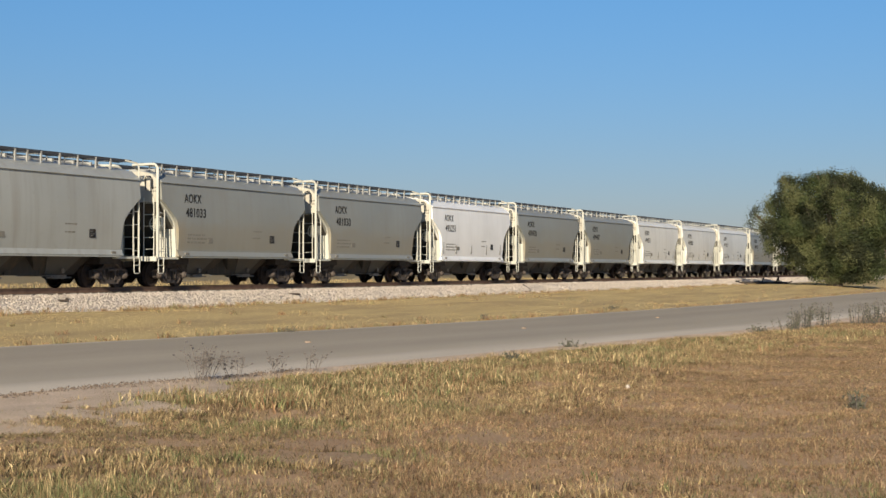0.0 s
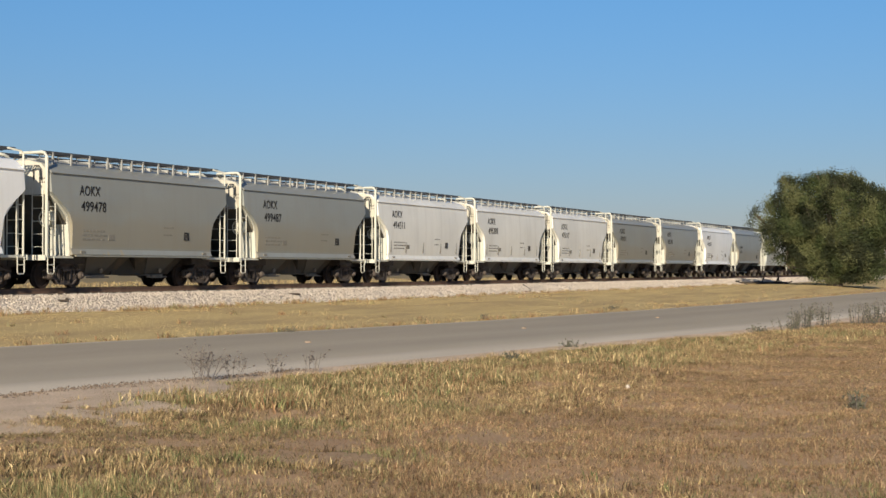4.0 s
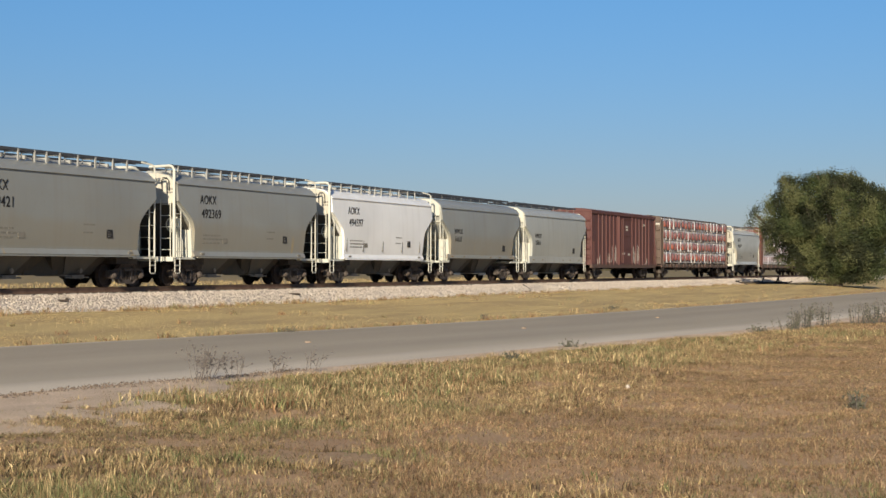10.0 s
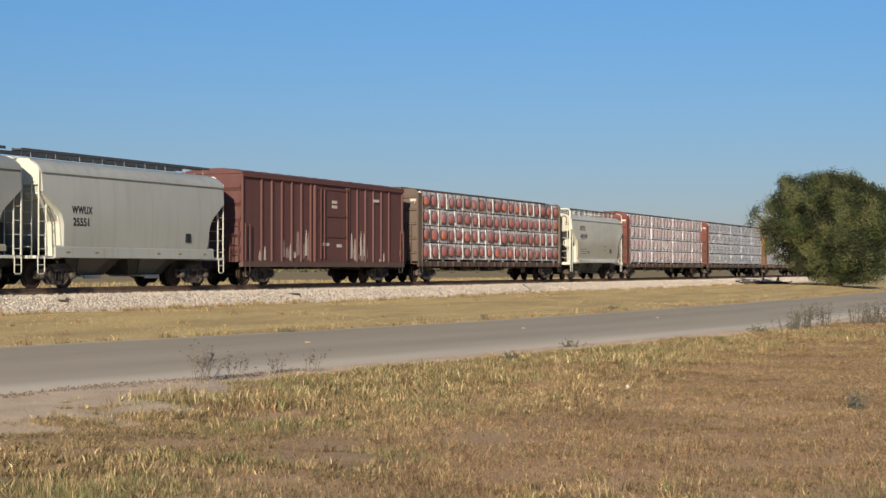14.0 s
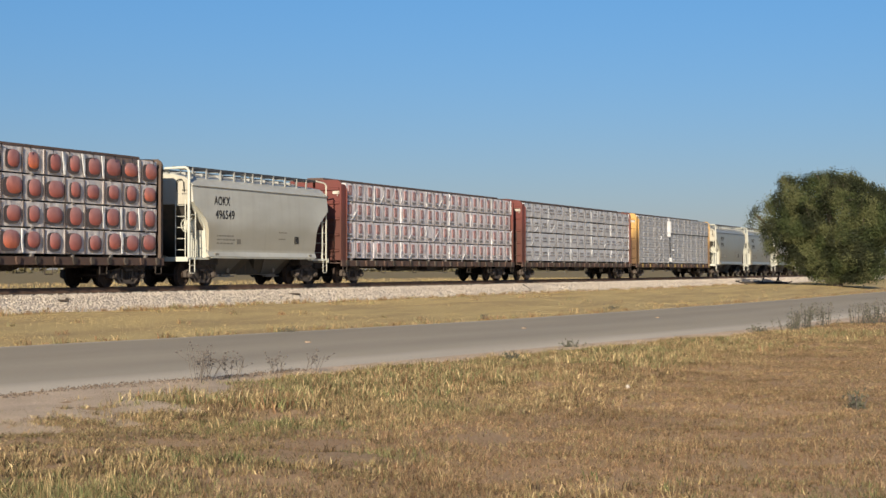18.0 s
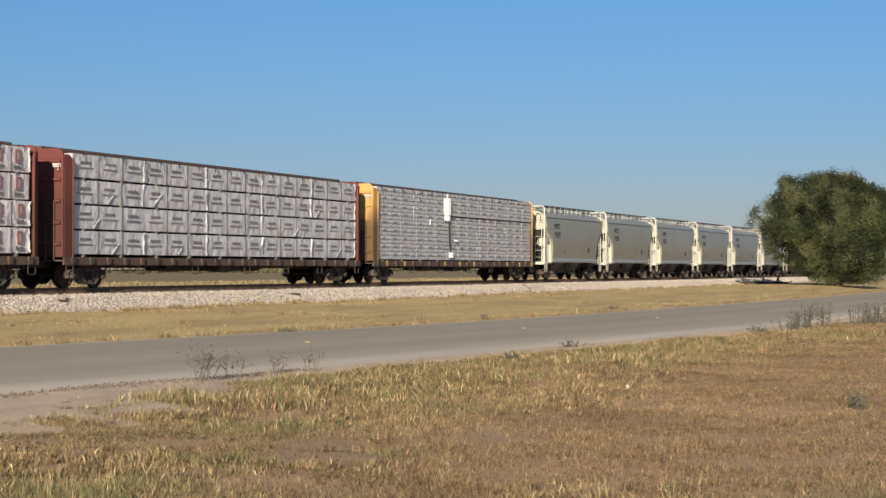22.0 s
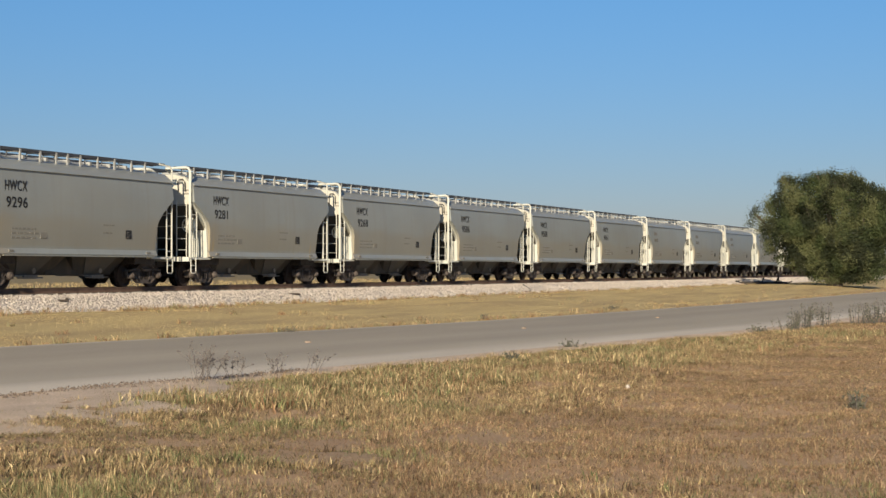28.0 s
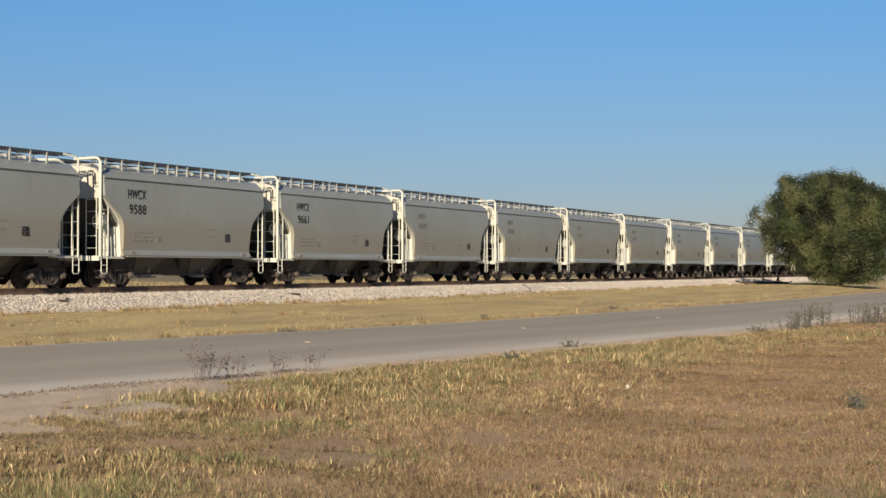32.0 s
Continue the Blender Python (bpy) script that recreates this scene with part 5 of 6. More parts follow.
tagged(scatter_stones("ballast_stones", 44000, 25, 190, on_bed, 0.042, 4, STONE), "loose pale crushed stones", "stones", kind="stuff")


def on_edge(x, rng):
    edge = np.interp(x, [p[0] for p in NEAR_EDGE], [p[1] for p in NEAR_EDGE])
    y = edge + 0.12 + rng.normal(0, 0.17, len(x)) + 0.12 * np.sin(x * 1.3)
    return y, np.full(len(x), 0.02)


LITTER = plain("dark_plant_litter", (0.25, 0.19, 0.14), 0.95, 0, 0.4, 9)
tagged(scatter_stones("plant_litter", 2600, 10, 25, on_edge, 0.014, 9, LITTER), "dark dry plant litter washed against the road edge", "litter", kind="stuff")


# ---- grass ----
def grass_material():
    m, nt, b = shader("dry_grass_blade", 0.85, 0, 0.12)
    a = nt.nodes.new("ShaderNodeAttribute")
    a.attribute_name = "tint"
    g = nt.nodes.new("ShaderNodeNewGeometry")
    r = nt.nodes.new("ShaderNodeMapRange")
    r.inputs["To Min"].default_value, r.inputs["To Max"].default_value = 0.55, 1.5
    nt.links.new(g.outputs["Random Per Island"], r.inputs["Value"])
    mul = nt.nodes.new("ShaderNodeVectorMath")
    mul.operation = "SCALE"
    nt.links.new(a.outputs["Color"], mul.inputs[0])
    nt.links.new(r.outputs[0], mul.inputs["Scale"])
    nt.links.new(mul.outputs[0], b.inputs["Base Color"])
    b.inputs["Subsurface Weight"].default_value = 0.0
    return m


GRASS = grass_material()


def patchy(x, y, scale, seed):
    """Smooth values about 0 over the plan, from a few waves."""
    rng = np.random.default_rng(seed)
    out = np.zeros_like(x)
    for k in range(9):
        a, p, q = rng.uniform(0, 6.28), rng.uniform(0, 6.28), scale * rng.uniform(0.5, 2.2)
        out += np.sin((x * np.cos(a) + y * np.sin(a)) * q + p)
    return out / 3.0


def ground_many(x, y):
    return np.array([ground_z(a, b) for a, b in zip(x, y)])


def blades(name, x, y, tall, wide, lean, tint, seed, mat=GRASS, fine=False):
    """One bent blade of three triangles at each place, or a fine pointed one."""
    n = len(x)
    rng = np.random.default_rng(seed)
    z = ground_many(x, y)
    a = rng.uniform(0, 6.28, n)
    side = np.stack([np.cos(a), np.sin(a), 0 * a], -1) * wide[:, None]
    b = rng.uniform(0, 6.28, n)
    bend = np.stack([np.cos(b), np.sin(b), 0 * b], -1) * (tall * lean)[:, None]
    root = np.stack([x, y, z - 0.01], -1)
    up = np.zeros((n, 3))
    up[:, 2] = tall
    if fine:
        v = np.stack([root - side, root + side, root + up * (1 - 0.3 * lean[:, None] ** 2) + bend], 1)
        return raw_mesh(name, v.reshape(-1, 3), np.arange(3 * n).reshape(-1, 3), mat, np.repeat(tint, 3, 0))
    v = np.stack([root - side, root + side, root + 0.55 * up + 0.35 * bend - side * 0.8, root + 0.55 * up + 0.35 * bend + side * 0.8, root + up * (1 - 0.3 * lean[:, None] ** 2) + bend], 1)
    f = (np.array([(0, 1, 3), (0, 3, 2), (2, 3, 4)])[None] + (np.arange(n) * 5)[:, None, None]).reshape(-1, 3)
    return raw_mesh(name, v.reshape(-1, 3), f, mat, np.repeat(tint, 5, 0))


def colours(n, rng, names, weights):
    # umber paints both dead stems and the shade between the blades
    table = {"straw": (0.335, 0.250, 0.126), "pale": (0.47, 0.36, 0.195), "tan": (0.275, 0.190, 0.102), "russet": (0.215, 0.122, 0.066), "rose": (0.345, 0.228, 0.134),
             "green": (0.150, 0.165, 0.068), "umber": (0.092, 0.062, 0.037), "olive": (0.210, 0.195, 0.096), "gold": (0.46, 0.35, 0.165)}
    pal = np.array([table[k] for k in names])
    w = np.asarray(weights, float)
    w = np.maximum(w, 0)
    cum = np.cumsum(w / w.sum(1, keepdims=True), 1)
    return pal[(rng.random((n, 1)) > cum).sum(1)] * rng.uniform(0.8, 1.2, (n, 1))


def field(name, n, seed, x0, x1, keep, near_power=1.0):
    """Places in the meadow on the near side of the road, thicker towards the near end."""
    rng = np.random.default_rng(seed)
    x = x0 + (x1 - x0) * rng.random(n) ** near_power
    edge = np.interp(x, [p[0] for p in NEAR_EDGE], [p[1] for p in NEAR_EDGE])
    y = edge - 0.45 - 0.35 * np.sin(x * 0.9 + 1) - 0.25 * np.sin(x * 2.3) - rng.exponential(0.25, n) - rng.random(n) * keep(x)
    deep = np.clip((edge - y - 1.2 - 0.5 * np.sin(x * 2.0)) / 2.6, 0, 1) ** 2
    pull = (rng.random(n) > np.maximum(deep, np.clip((x - 20.5) / 2.5, 0, 1)) + 0.04)
    return x[~pull], y[~pull], rng, (edge - y)[~pull]


def lush(x, y):
    """1 in a few damp spots where the grass is still green."""
    out = np.zeros_like(x)
    for cx, cy, r in LUSH:
        out += np.exp(-((x - cx) ** 2 + (y - cy) ** 2) / (2 * r * r))
    return np.clip(out, 0, 1.2)


LUSH = ((9.6, -27.6, 0.4), (10.0, -28.4, 0.35), (10.9, -28.2, 0.3), (10.3, -27.9, 0.40), (9.9, -27.4, 0.35), (12.6, -27.8, 0.35), (17.4, -24.1, 0.35), (21.6, -23.4, 0.7), (20.9, -24.7, 0.45), (23.5, -24.0, 0.5), (13.6, -29.0, 0.3),
        (12.9, -33.6, 0.45), (15.6, -26.8, 0.4), (27.9, -24.9, 0.5), (19.0, -27.3, 0.4), (33.0, -25.6, 0.7))
BARE = ((11.1, -28.6, 0.45), (11.8, -28.9, 0.35), (13.4, -28.8, 0.5), (14.6, -28.0, 0.3), (10.6, -26.6, 0.3), (15.5, -29.3, 0.35), (17.0, -26.2, 0.4))


def worn(x, y):
    """1 in spots trodden bare."""
    out = np.zeros_like(x)
    for cx, cy, r in BARE:
        out += np.exp(-((x - cx) ** 2 + (y - cy) ** 2) / (2 * r * r))
    return np.clip(out, 0, 1)


def open_wedge(x, y):
    """The part of the meadow that lies open towards the track."""
    a = np.degrees(np.arctan2(y + 35.4, x))
    return (a > 6.0) & (a < 40.5)


def kinds_of(x, y, rng):
    """Weights of the grass colours over the plan: straw by the road, russet and rose farther off."""
    zone_r = np.clip(-(y + 26.6) * 0.42 + 0.45 * patchy(x, y, 0.5, 2) + 0.2 * patchy(x, y, 1.7, 5), 0, 1)
    green = np.clip(0.8 * patchy(x, y, 0.9, 3) - 0.55 - 0.5 * zone_r, 0, 1) + 1.3 * lush(x, y) + 0.10 * np.clip((17.5 - x) / 3, 0, 1) * (y > -29.5)
    gold = np.clip(patchy(x, y, 1.3, 33) - 0.3, 0, 1) * (1 - zone_r)
    w = np.stack([0.75 - 0.5 * zone_r + gold, 0.30 - 0.16 * zone_r + 0.5 * gold, 0.75 + 0 * x, 0.18 + 0.6 * zone_r, 0.10 + 0.75 * zone_r, 0.03 + 1.9 * green, 0.22 + 1.7 * green, 0.62 + 0 * x], 1)
    return ["straw", "pale", "tan", "russet", "rose", "green", "olive", "umber"], w, zone_r, green


def thatch():
    """Short dead blades lying flat and matted over the soil."""
    x, y, rng, off = field("matted_thatch", 760000, 15, 7.0, 54.0, lambda x: np.interp(x, [5, 12, 30, 60], [13.5, 14.0, 12.0, 9.0]), 1.5)
    keep = open_wedge(x, y) & (rng.random(len(x)) > 0.85 * worn(x, y))
    x, y = x[keep], y[keep]
    n = len(x)
    names, w, zone_r, green = kinds_of(x, y, rng)
    shade = 0.80 + 0.13 * np.clip(patchy(x, y, 1.2, 17), -1.6, 1.6) + 0.10 * np.clip(patchy(x, y, 4.5, 18), -1.6, 1.6)
    tint = colours(n, rng, names, w) * shade[:, None]
    ob = blades("matted_thatch", x, y, rng.uniform(0.025, 0.06, n), rng.uniform(0.003, 0.007, n), rng.uniform(0.5, 1.7, n), tint, 16, fine=True)
    tagged(ob, "matted dead brown and straw grass lying over the soil", "grass", kind="stuff")


def meadow():
    """Small tufts of upright blades, each tuft of one kind, with gaps between."""
    x, y, rng, off = field("meadow_grass", 84000, 11, 7.0, 54.0, lambda x: np.interp(x, [5, 12, 30, 60], [13.5, 14.0, 12.0, 9.0]), 1.5)
    thin = patchy(x, y, 1.1, 6) + 0.6 * patchy(x, y, 3.5, 8) - 3.0 * worn(x, y) < rng.uniform(-3.4, -1.0, len(x))
    keep = open_wedge(x, y) & ~thin
    x, y = x[keep], y[keep]
    m, k = len(x), 11
    names, w, zone_r, green = kinds_of(x, y, rng)
    w = w * rng.gamma(0.6, 1.0, w.shape)          # one kind rules in each tuft
    size = rng.uniform(0.65, 1.35, m) * (1 + 0.22 * np.clip(patchy(x, y, 2.4, 1), -1.5, 1.5)) * (1 + 0.45 * lush(x, y)) * (1 - 0.22 * zone_r) * (1 - 0.42 * np.clip((17 - x) / 3, 0, 1) * (y > -28.3) * (1 - np.clip(lush(x, y), 0, 1)))
    shade = rng.uniform(0.5, 1.3, m) * (1.0 + 0.12 * np.clip(patchy(x, y, 1.2, 17), -1.6, 1.6))
    X = np.repeat(x, k) + rng.normal(0, 0.035, m * k) * np.repeat(size, k)
    Y = np.repeat(y, k) + rng.normal(0, 0.035, m * k) * np.repeat(size, k)
    n = m * k
    tint = colours(n, rng, names, np.repeat(w + 0.02, k, 0)) * np.repeat(shade, k)[:, None]
    tall = rng.uniform(0.03, 0.095, n) * np.repeat(size, k)
    lone = rng.random(n) < 0.008
    tall[lone] *= 1.7
    wide = rng.uniform(0.0022, 0.0052, n) * np.repeat(1.15 - 0.30 * zone_r, k)
    ob = blades("meadow_grass", X, Y, tall, wide, rng.uniform(0.1, 1.1, n), tint, 12, fine=True)
    tagged(ob, "dry straw and russet meadow grass with green tufts", "grass", kind="stuff")


def tussocks():
    """Broad curled blades, bleached on the side of the light, in low bunches."""
    x, y, rng, off = field("tussock_grass", 11000, 21, 8.0, 44.0, lambda x: np.interp(x, [5, 12, 30, 60], [13.5, 14.0, 12.0, 9.0]), 1.35)
    far = np.clip(-(y + 28.4) * 0.6, 0, 1) - 0.55 * np.exp(-((x - 18.0) / 4.5) ** 2 - ((y + 26.8) / 2.0) ** 2) + 0.5 * np.clip((15.5 - x) / 2, 0, 1) * (y > -28.3)
    keep = open_wedge(x, y) & (1.2 * patchy(x, y, 0.75, 7) + rng.uniform(-0.9, 0.9, len(x)) - 2.2 * far - 2.0 * worn(x, y) > -0.25)
    x, y = x[keep], y[keep]
    m, k = len(x), 15
    size = np.repeat(rng.uniform(0.55, 1.2, m), k)
    g = np.clip(patchy(x, y, 0.9, 3) - 0.5, 0, 1) + 1.2 * lush(x, y)
    w = np.stack([0.45 + 0 * x, 0.6 + 0 * x, 0.6 + 0 * x, 0.15 + 1.2 * g, 1.8 * g, 0.45 + 0 * x], 1) * rng.gamma(0.7, 1.0, (m, 6))
    X = np.repeat(x, k) + rng.normal(0, 0.05, m * k) * size
    Y = np.repeat(y, k) + rng.normal(0, 0.05, m * k) * size
    n = m * k
    tint = colours(n, rng, ["pale", "straw", "tan", "olive", "green", "umber"], np.repeat(w + 0.02, k, 0)) * np.repeat(rng.uniform(0.5, 1.25, m), k)[:, None]
    ob = blades("tussock_grass", X, Y, rng.uniform(0.05, 0.14, n) * size, rng.uniform(0.003, 0.0075, n), rng.uniform(0.2, 1.0, n), tint, 22)
    tagged(ob, "bunches of broad bleached and brown grass blades", "grass", kind="stuff")


def verge():
    """Short golden grass between the road and the track."""
    rng = np.random.default_rng(31)
    n = 150000
    x = 14 + 150 * rng.random(n) ** 1.5
    edge = np.interp(x, [p[0] for p in FAR_EDGE], [p[1] for p in FAR_EDGE])
    y = edge + 0.1 + rng.random(n) * (-3.7 - edge) * (1 + 0.08 * np.sin(x * 1.7))
    p = patchy(x, y, 0.5, 4)
    tint = colours(n, rng, ["gold", "pale", "straw", "olive"], np.stack([1.6 + 0 * x, 0.5 + 0 * x, 0.35 + 0.5 * (p < -0.4), 0.08 + 0.4 * (p > 0.9)], 1))
    streak = np.clip(0.5 + 0.45 * patchy(x * 0.25, y * 1.8, 0.9, 19) + 0.3 * patchy(x * 0.5, y * 1.8, 2.2, 23), 0, 1)[:, None]
    tint = 0.3 * tint + 0.7 * (np.array([0.63, 0.475, 0.205]) * (1 - streak) + np.array([0.43, 0.315, 0.145]) * streak)
    tall = np.clip(0.018 + 0.008 * p + rng.gamma(2.0, 0.006, n), 0.010, 0.12) * (1 + 0.6 * (np.abs(y - edge) < 0.5))
    ob = blades("verge_grass", x, y, tall, rng.uniform(0.003, 0.006, n), rng.uniform(0.4, 1.3, n), tint, 32)
    tagged(ob, "short golden dry grass between road and track", "grass", kind="stuff")


def far_field():
    """Sparser grass beyond the track and farther along the meadow."""
    rng = np.random.default_rng(41)
    n = 60000
    x = rng.uniform(-40, 240, n)
    y = np.where(rng.random(n) < 0.75, 4.2 + 55 * rng.random(n) ** 1.5, -28 - rng.uniform(0, 25, n))
    clear = (y > 0) | (x < 0) | (x > 62) | (y < -46)
    x, y = x[clear], y[clear]
    n = len(x)
    tint = colours(n, rng, ["gold", "straw", "tan", "olive"], np.tile([0.6, 0.8, 0.5, 0.15], (n, 1)))
    ob = blades("rough_grass", x, y, rng.uniform(0.1, 0.35, n), rng.uniform(0.01, 0.025, n), rng.uniform(0.1, 0.8, n), tint, 42)
    tagged(ob, "rough dry grass of the open field", "grass", kind="stuff")


def verge_tufts():
    """Rank tufts along both edges of the verge, and in the pull-in."""
    rng = np.random.default_rng(51)
    m, k = 700, 26
    x = 16 + 140 * rng.random(m) ** 1.5
    edge = np.interp(x, [p[0] for p in FAR_EDGE], [p[1] for p in FAR_EDGE])
    u = rng.random(m)
    y = np.where(u < 0.3, edge + rng.uniform(0.1, 0.7, m), np.where(u < 0.8, -3.9 - rng.random(m) * 0.9, edge + rng.random(m) * (-4.2 - edge)))
    s = np.repeat(rng.uniform(0.5, 1.3, m), k)
    X, Y = np.repeat(x, k) + rng.normal(0, 0.12, m * k) * s, np.repeat(y, k) + rng.normal(0, 0.12, m * k) * s
    n = len(X)
    tint = colours(n, rng, ["tan", "straw", "olive", "russet"], np.repeat(rng.random((m, 4)) ** 2 + 0.05, k, 0))
    ob = blades("verge_tufts", X, Y, rng.uniform(0.08, 0.26, n) * s, rng.uniform(0.006, 0.012, n), rng.uniform(0.2, 1.0, n), tint, 52)
    tagged(ob, "rank brown and olive grass tufts by road and ballast", "grass", kind="stuff")


def roadside_bunches():
    """Rougher, darker bunches in the band of meadow next to the road."""
    rng = np.random.default_rng(61)
    m, k = 2600, 24
    x = 17.5 + 30 * rng.random(m) ** 1.2
    edge = np.interp(x, [p[0] for p in NEAR_EDGE], [p[1] for p in NEAR_EDGE])
    y = edge - 1.3 - 3.6 * rng.random(m)
    keep = (patchy(x, y, 0.9, 27) + rng.uniform(-0.8, 0.8, m) > 0.0) & ((x > 21.5) | (y < edge - 2.2))
    x, y = x[keep], y[keep]
    m = len(x)
    s = np.repeat(rng.uniform(0.5, 1.3, m), k)
    X, Y = np.repeat(x, k) + rng.normal(0, 0.09, m * k) * s, np.repeat(y, k) + rng.normal(0, 0.09, m * k) * s
    n = len(X)
    kinds = np.repeat(rng.random((m, 5)) ** 2 * np.array([0.8, 0.9, 0.6, 0.8, 0.6]) + 0.04, k, 0)
    tint = colours(n, rng, ["pale", "tan", "russet", "olive", "green"], kinds) * np.repeat(rng.uniform(0.45, 1.3, m), k)[:, None]
    ob = blades("roadside_bunches", X, Y, rng.uniform(0.05, 0.19, n) * s, rng.uniform(0.004, 0.009, n), rng.uniform(0.1, 0.9, n), tint, 62)
    tagged(ob, "rough olive, brown and bleached grass bunches", "grass", kind="stuff")


thatch()
meadow()
tussocks()
roadside_bunches()
verge()
verge_tufts()
far_field()


# ---- the big tree beside the track ----
BARK = plain("grey_bark", (0.10, 0.08, 0.06), 0.9, 0, 0.4, 5)


def leaf_material():
    m, nt, b = shader("small_olive_leaves", 0.65, 0, 0.2)
    g = nt.nodes.new("ShaderNodeNewGeometry")
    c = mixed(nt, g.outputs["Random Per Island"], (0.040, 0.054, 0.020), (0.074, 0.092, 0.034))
    # lit clumps and shaded hollows between boughs are painted in, pale and near-black
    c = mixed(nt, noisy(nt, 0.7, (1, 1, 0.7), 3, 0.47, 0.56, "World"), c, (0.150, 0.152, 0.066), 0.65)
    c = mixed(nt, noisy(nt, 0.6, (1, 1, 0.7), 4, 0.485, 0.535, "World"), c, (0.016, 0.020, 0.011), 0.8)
    nt.links.new(c, b.inputs["Base Color"])
    return m


LEAVES = leaf_material()


def tree(cx, cy, lobes, n, seed, label, leaf=0.082):
    """A many-limbed tree: each lobe (dx, dy, z, rx, ry, rz) is filled with small leaf sprays round its limb."""
    rng = np.random.default_rng(seed)
    base = ground_z(cx, cy)
    thing = tagged(new("tree"), label, "tree")
    thing.location = (cx, cy, base)
    bm = bmesh.new()
    r2 = random.Random(seed)
    for dx, dy, z, rx, ry, rz in lobes[::3]:
        a = Vector((r2.uniform(-0.5, 0.5), r2.uniform(-0.5, 0.5), -0.1))
        b = Vector((dx * 0.45, dy * 0.45, z * 0.45))
        c = Vector((dx, dy, z + rz * 0.3))
        pts = [a, a.lerp(b, 0.5) + Vector((r2.uniform(-0.3, 0.3), r2.uniform(-0.3, 0.3), 0.2)), b, b.lerp(c, 0.5) + Vector((r2.uniform(-0.3, 0.3), 0, 0.1)), c]
        for i in range(4):
            tube(bm, [pts[i], pts[i + 1]], 0.17 * (1 - i / 4.4), 6)
        for k in range(3):
            d = Vector((r2.uniform(-1, 1) * rx, r2.uniform(-1, 1) * ry, r2.uniform(-0.4, 0.9) * rz)) * 0.85
            tube(bm, [b.lerp(c, r2.uniform(0.2, 1)), Vector((dx, dy, z)) + d], 0.045, 5)
    part("trunk", bm, BARK, thing, "grey trunk and spreading limbs")
    vol = np.array([l[3] * l[4] + l[3] * l[5] + l[4] * l[5] for l in lobes])
    pick = rng.choice(len(lobes), n // 16, p=vol / vol.sum())
    L = np.array(lobes)[pick]
    d = rng.normal(0, 1, (len(pick), 3))
    d /= np.linalg.norm(d, axis=1, keepdims=True)
    rad = np.clip(rng.normal(0.84, 0.17, len(pick)), 0.2, 1.35)[:, None]
    ctr = L[:, :3] + d * L[:, 3:] * rad
    ctr = ctr[ctr[:, 2] > 0.35]
    k = 16
    m = len(ctr) * k
    p = np.repeat(ctr, k, 0) + rng.normal(0, 0.2, (m, 3)) * np.array([1, 1, 0.85])
    p = p[p[:, 2] > 0.1]
    m = len(p)
    u = rng.normal(0, 1, (m, 3))
    u /= np.linalg.norm(u, axis=1, keepdims=True)
    w = np.cross(u, rng.normal(0, 1, (m, 3)))
    w /= np.linalg.norm(w, axis=1, keepdims=True)
    s = (leaf * rng.uniform(0.6, 1.4, m))[:, None]
    v = np.stack([p - u * s, p + w * s * 0.42, p + u * s, p - w * s * 0.42], 1).reshape(-1, 3)
    f = (np.array([(0, 1, 2), (0, 2, 3)])[None] + (np.arange(m) * 4)[:, None, None]).reshape(-1, 3)
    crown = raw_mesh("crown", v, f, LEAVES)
    crown.parent = thing
    return thing


def lumps(shapes, n, seed):
    """Many small rounded boughs spread over the skin of a few large forms."""
    r = random.Random(seed)
    out = []
    for k in range(n):
        dx, dy, z, rx, ry, rz = shapes[k % len(shapes)]
        d = Vector((r.gauss(0, 1), r.gauss(0, 1), r.gauss(0.15, 1))).normalized()
        s = r.uniform(0.5, 1.35)
        out.append((dx + d.x * rx * 0.86, dy + d.y * ry * 0.86, max(1.0, z + d.z * rz * 0.86), s * 1.1, s * 1.1, s))
    return out


TREE_FORMS = (lumps([(0.2, -0.6, 5.6, 4.0, 4.2, 4.2), (-0.5, -2.6, 4.2, 3.4, 3.0, 3.6), (-1.6, 1.8, 6.4, 2.8, 2.8, 3.0), (0.4, 0.1, 7.4, 3.0, 3.2, 2.4), (-0.6, 4.2, 4.6, 2.2, 1.8, 2.7), (1.0, -3.8, 5.3, 2.6, 2.2, 2.9)], 96, 5)
     + [(0.3, 3.3, 9.3, 0.9, 0.8, 1.0), (0.3, 4.3, 8.6, 1.2, 1.0, 1.2), (0.3, 4.5, 9.7, 0.8, 0.7, 0.6), (0.5, 2.0, 9.6, 1.0, 1.0, 0.7), (0.2, 5.3, 7.4, 0.9, 0.8, 1.0), (0.1, 6.3, 7.6, 0.4, 0.4, 0.5), (0.5, 6.1, 6.6, 0.5, 0.6, 1.0), (0.2, 6.5, 5.0, 0.5, 0.6, 0.7), (0.3, 6.0, 3.6, 0.5, 0.6, 0.6), (0.2, 5.6, 8.0, 0.5, 0.5, 0.8), (0.1, 7.0, 5.9, 0.3, 0.3, 0.7), (0.2, 5.2, 2.6, 0.5, 0.5, 0.5), (0.1, 7.6, 6.6, 0.35, 0.4, 0.5), (0.1, 8.0, 5.9, 0.3, 0.3, 0.4), (0.1, 7.2, 7.4, 0.3, 0.35, 0.4), (0.1, 4.6, 9.9, 0.4, 0.4, 0.5), (0, -0.5, 9.5, 0.9, 1.0, 0.7), (0.6, -3.0, 8.7, 0.8, 0.8, 0.8)]
     + lumps([(-0.4, 0.9, 1.9, 2.6, 2.6, 1.3), (-0.6, -2.2, 1.9, 2.4, 2.4, 1.4), (-1.4, 0.0, 3.0, 1.8, 3.4, 2.2)], 48, 9))
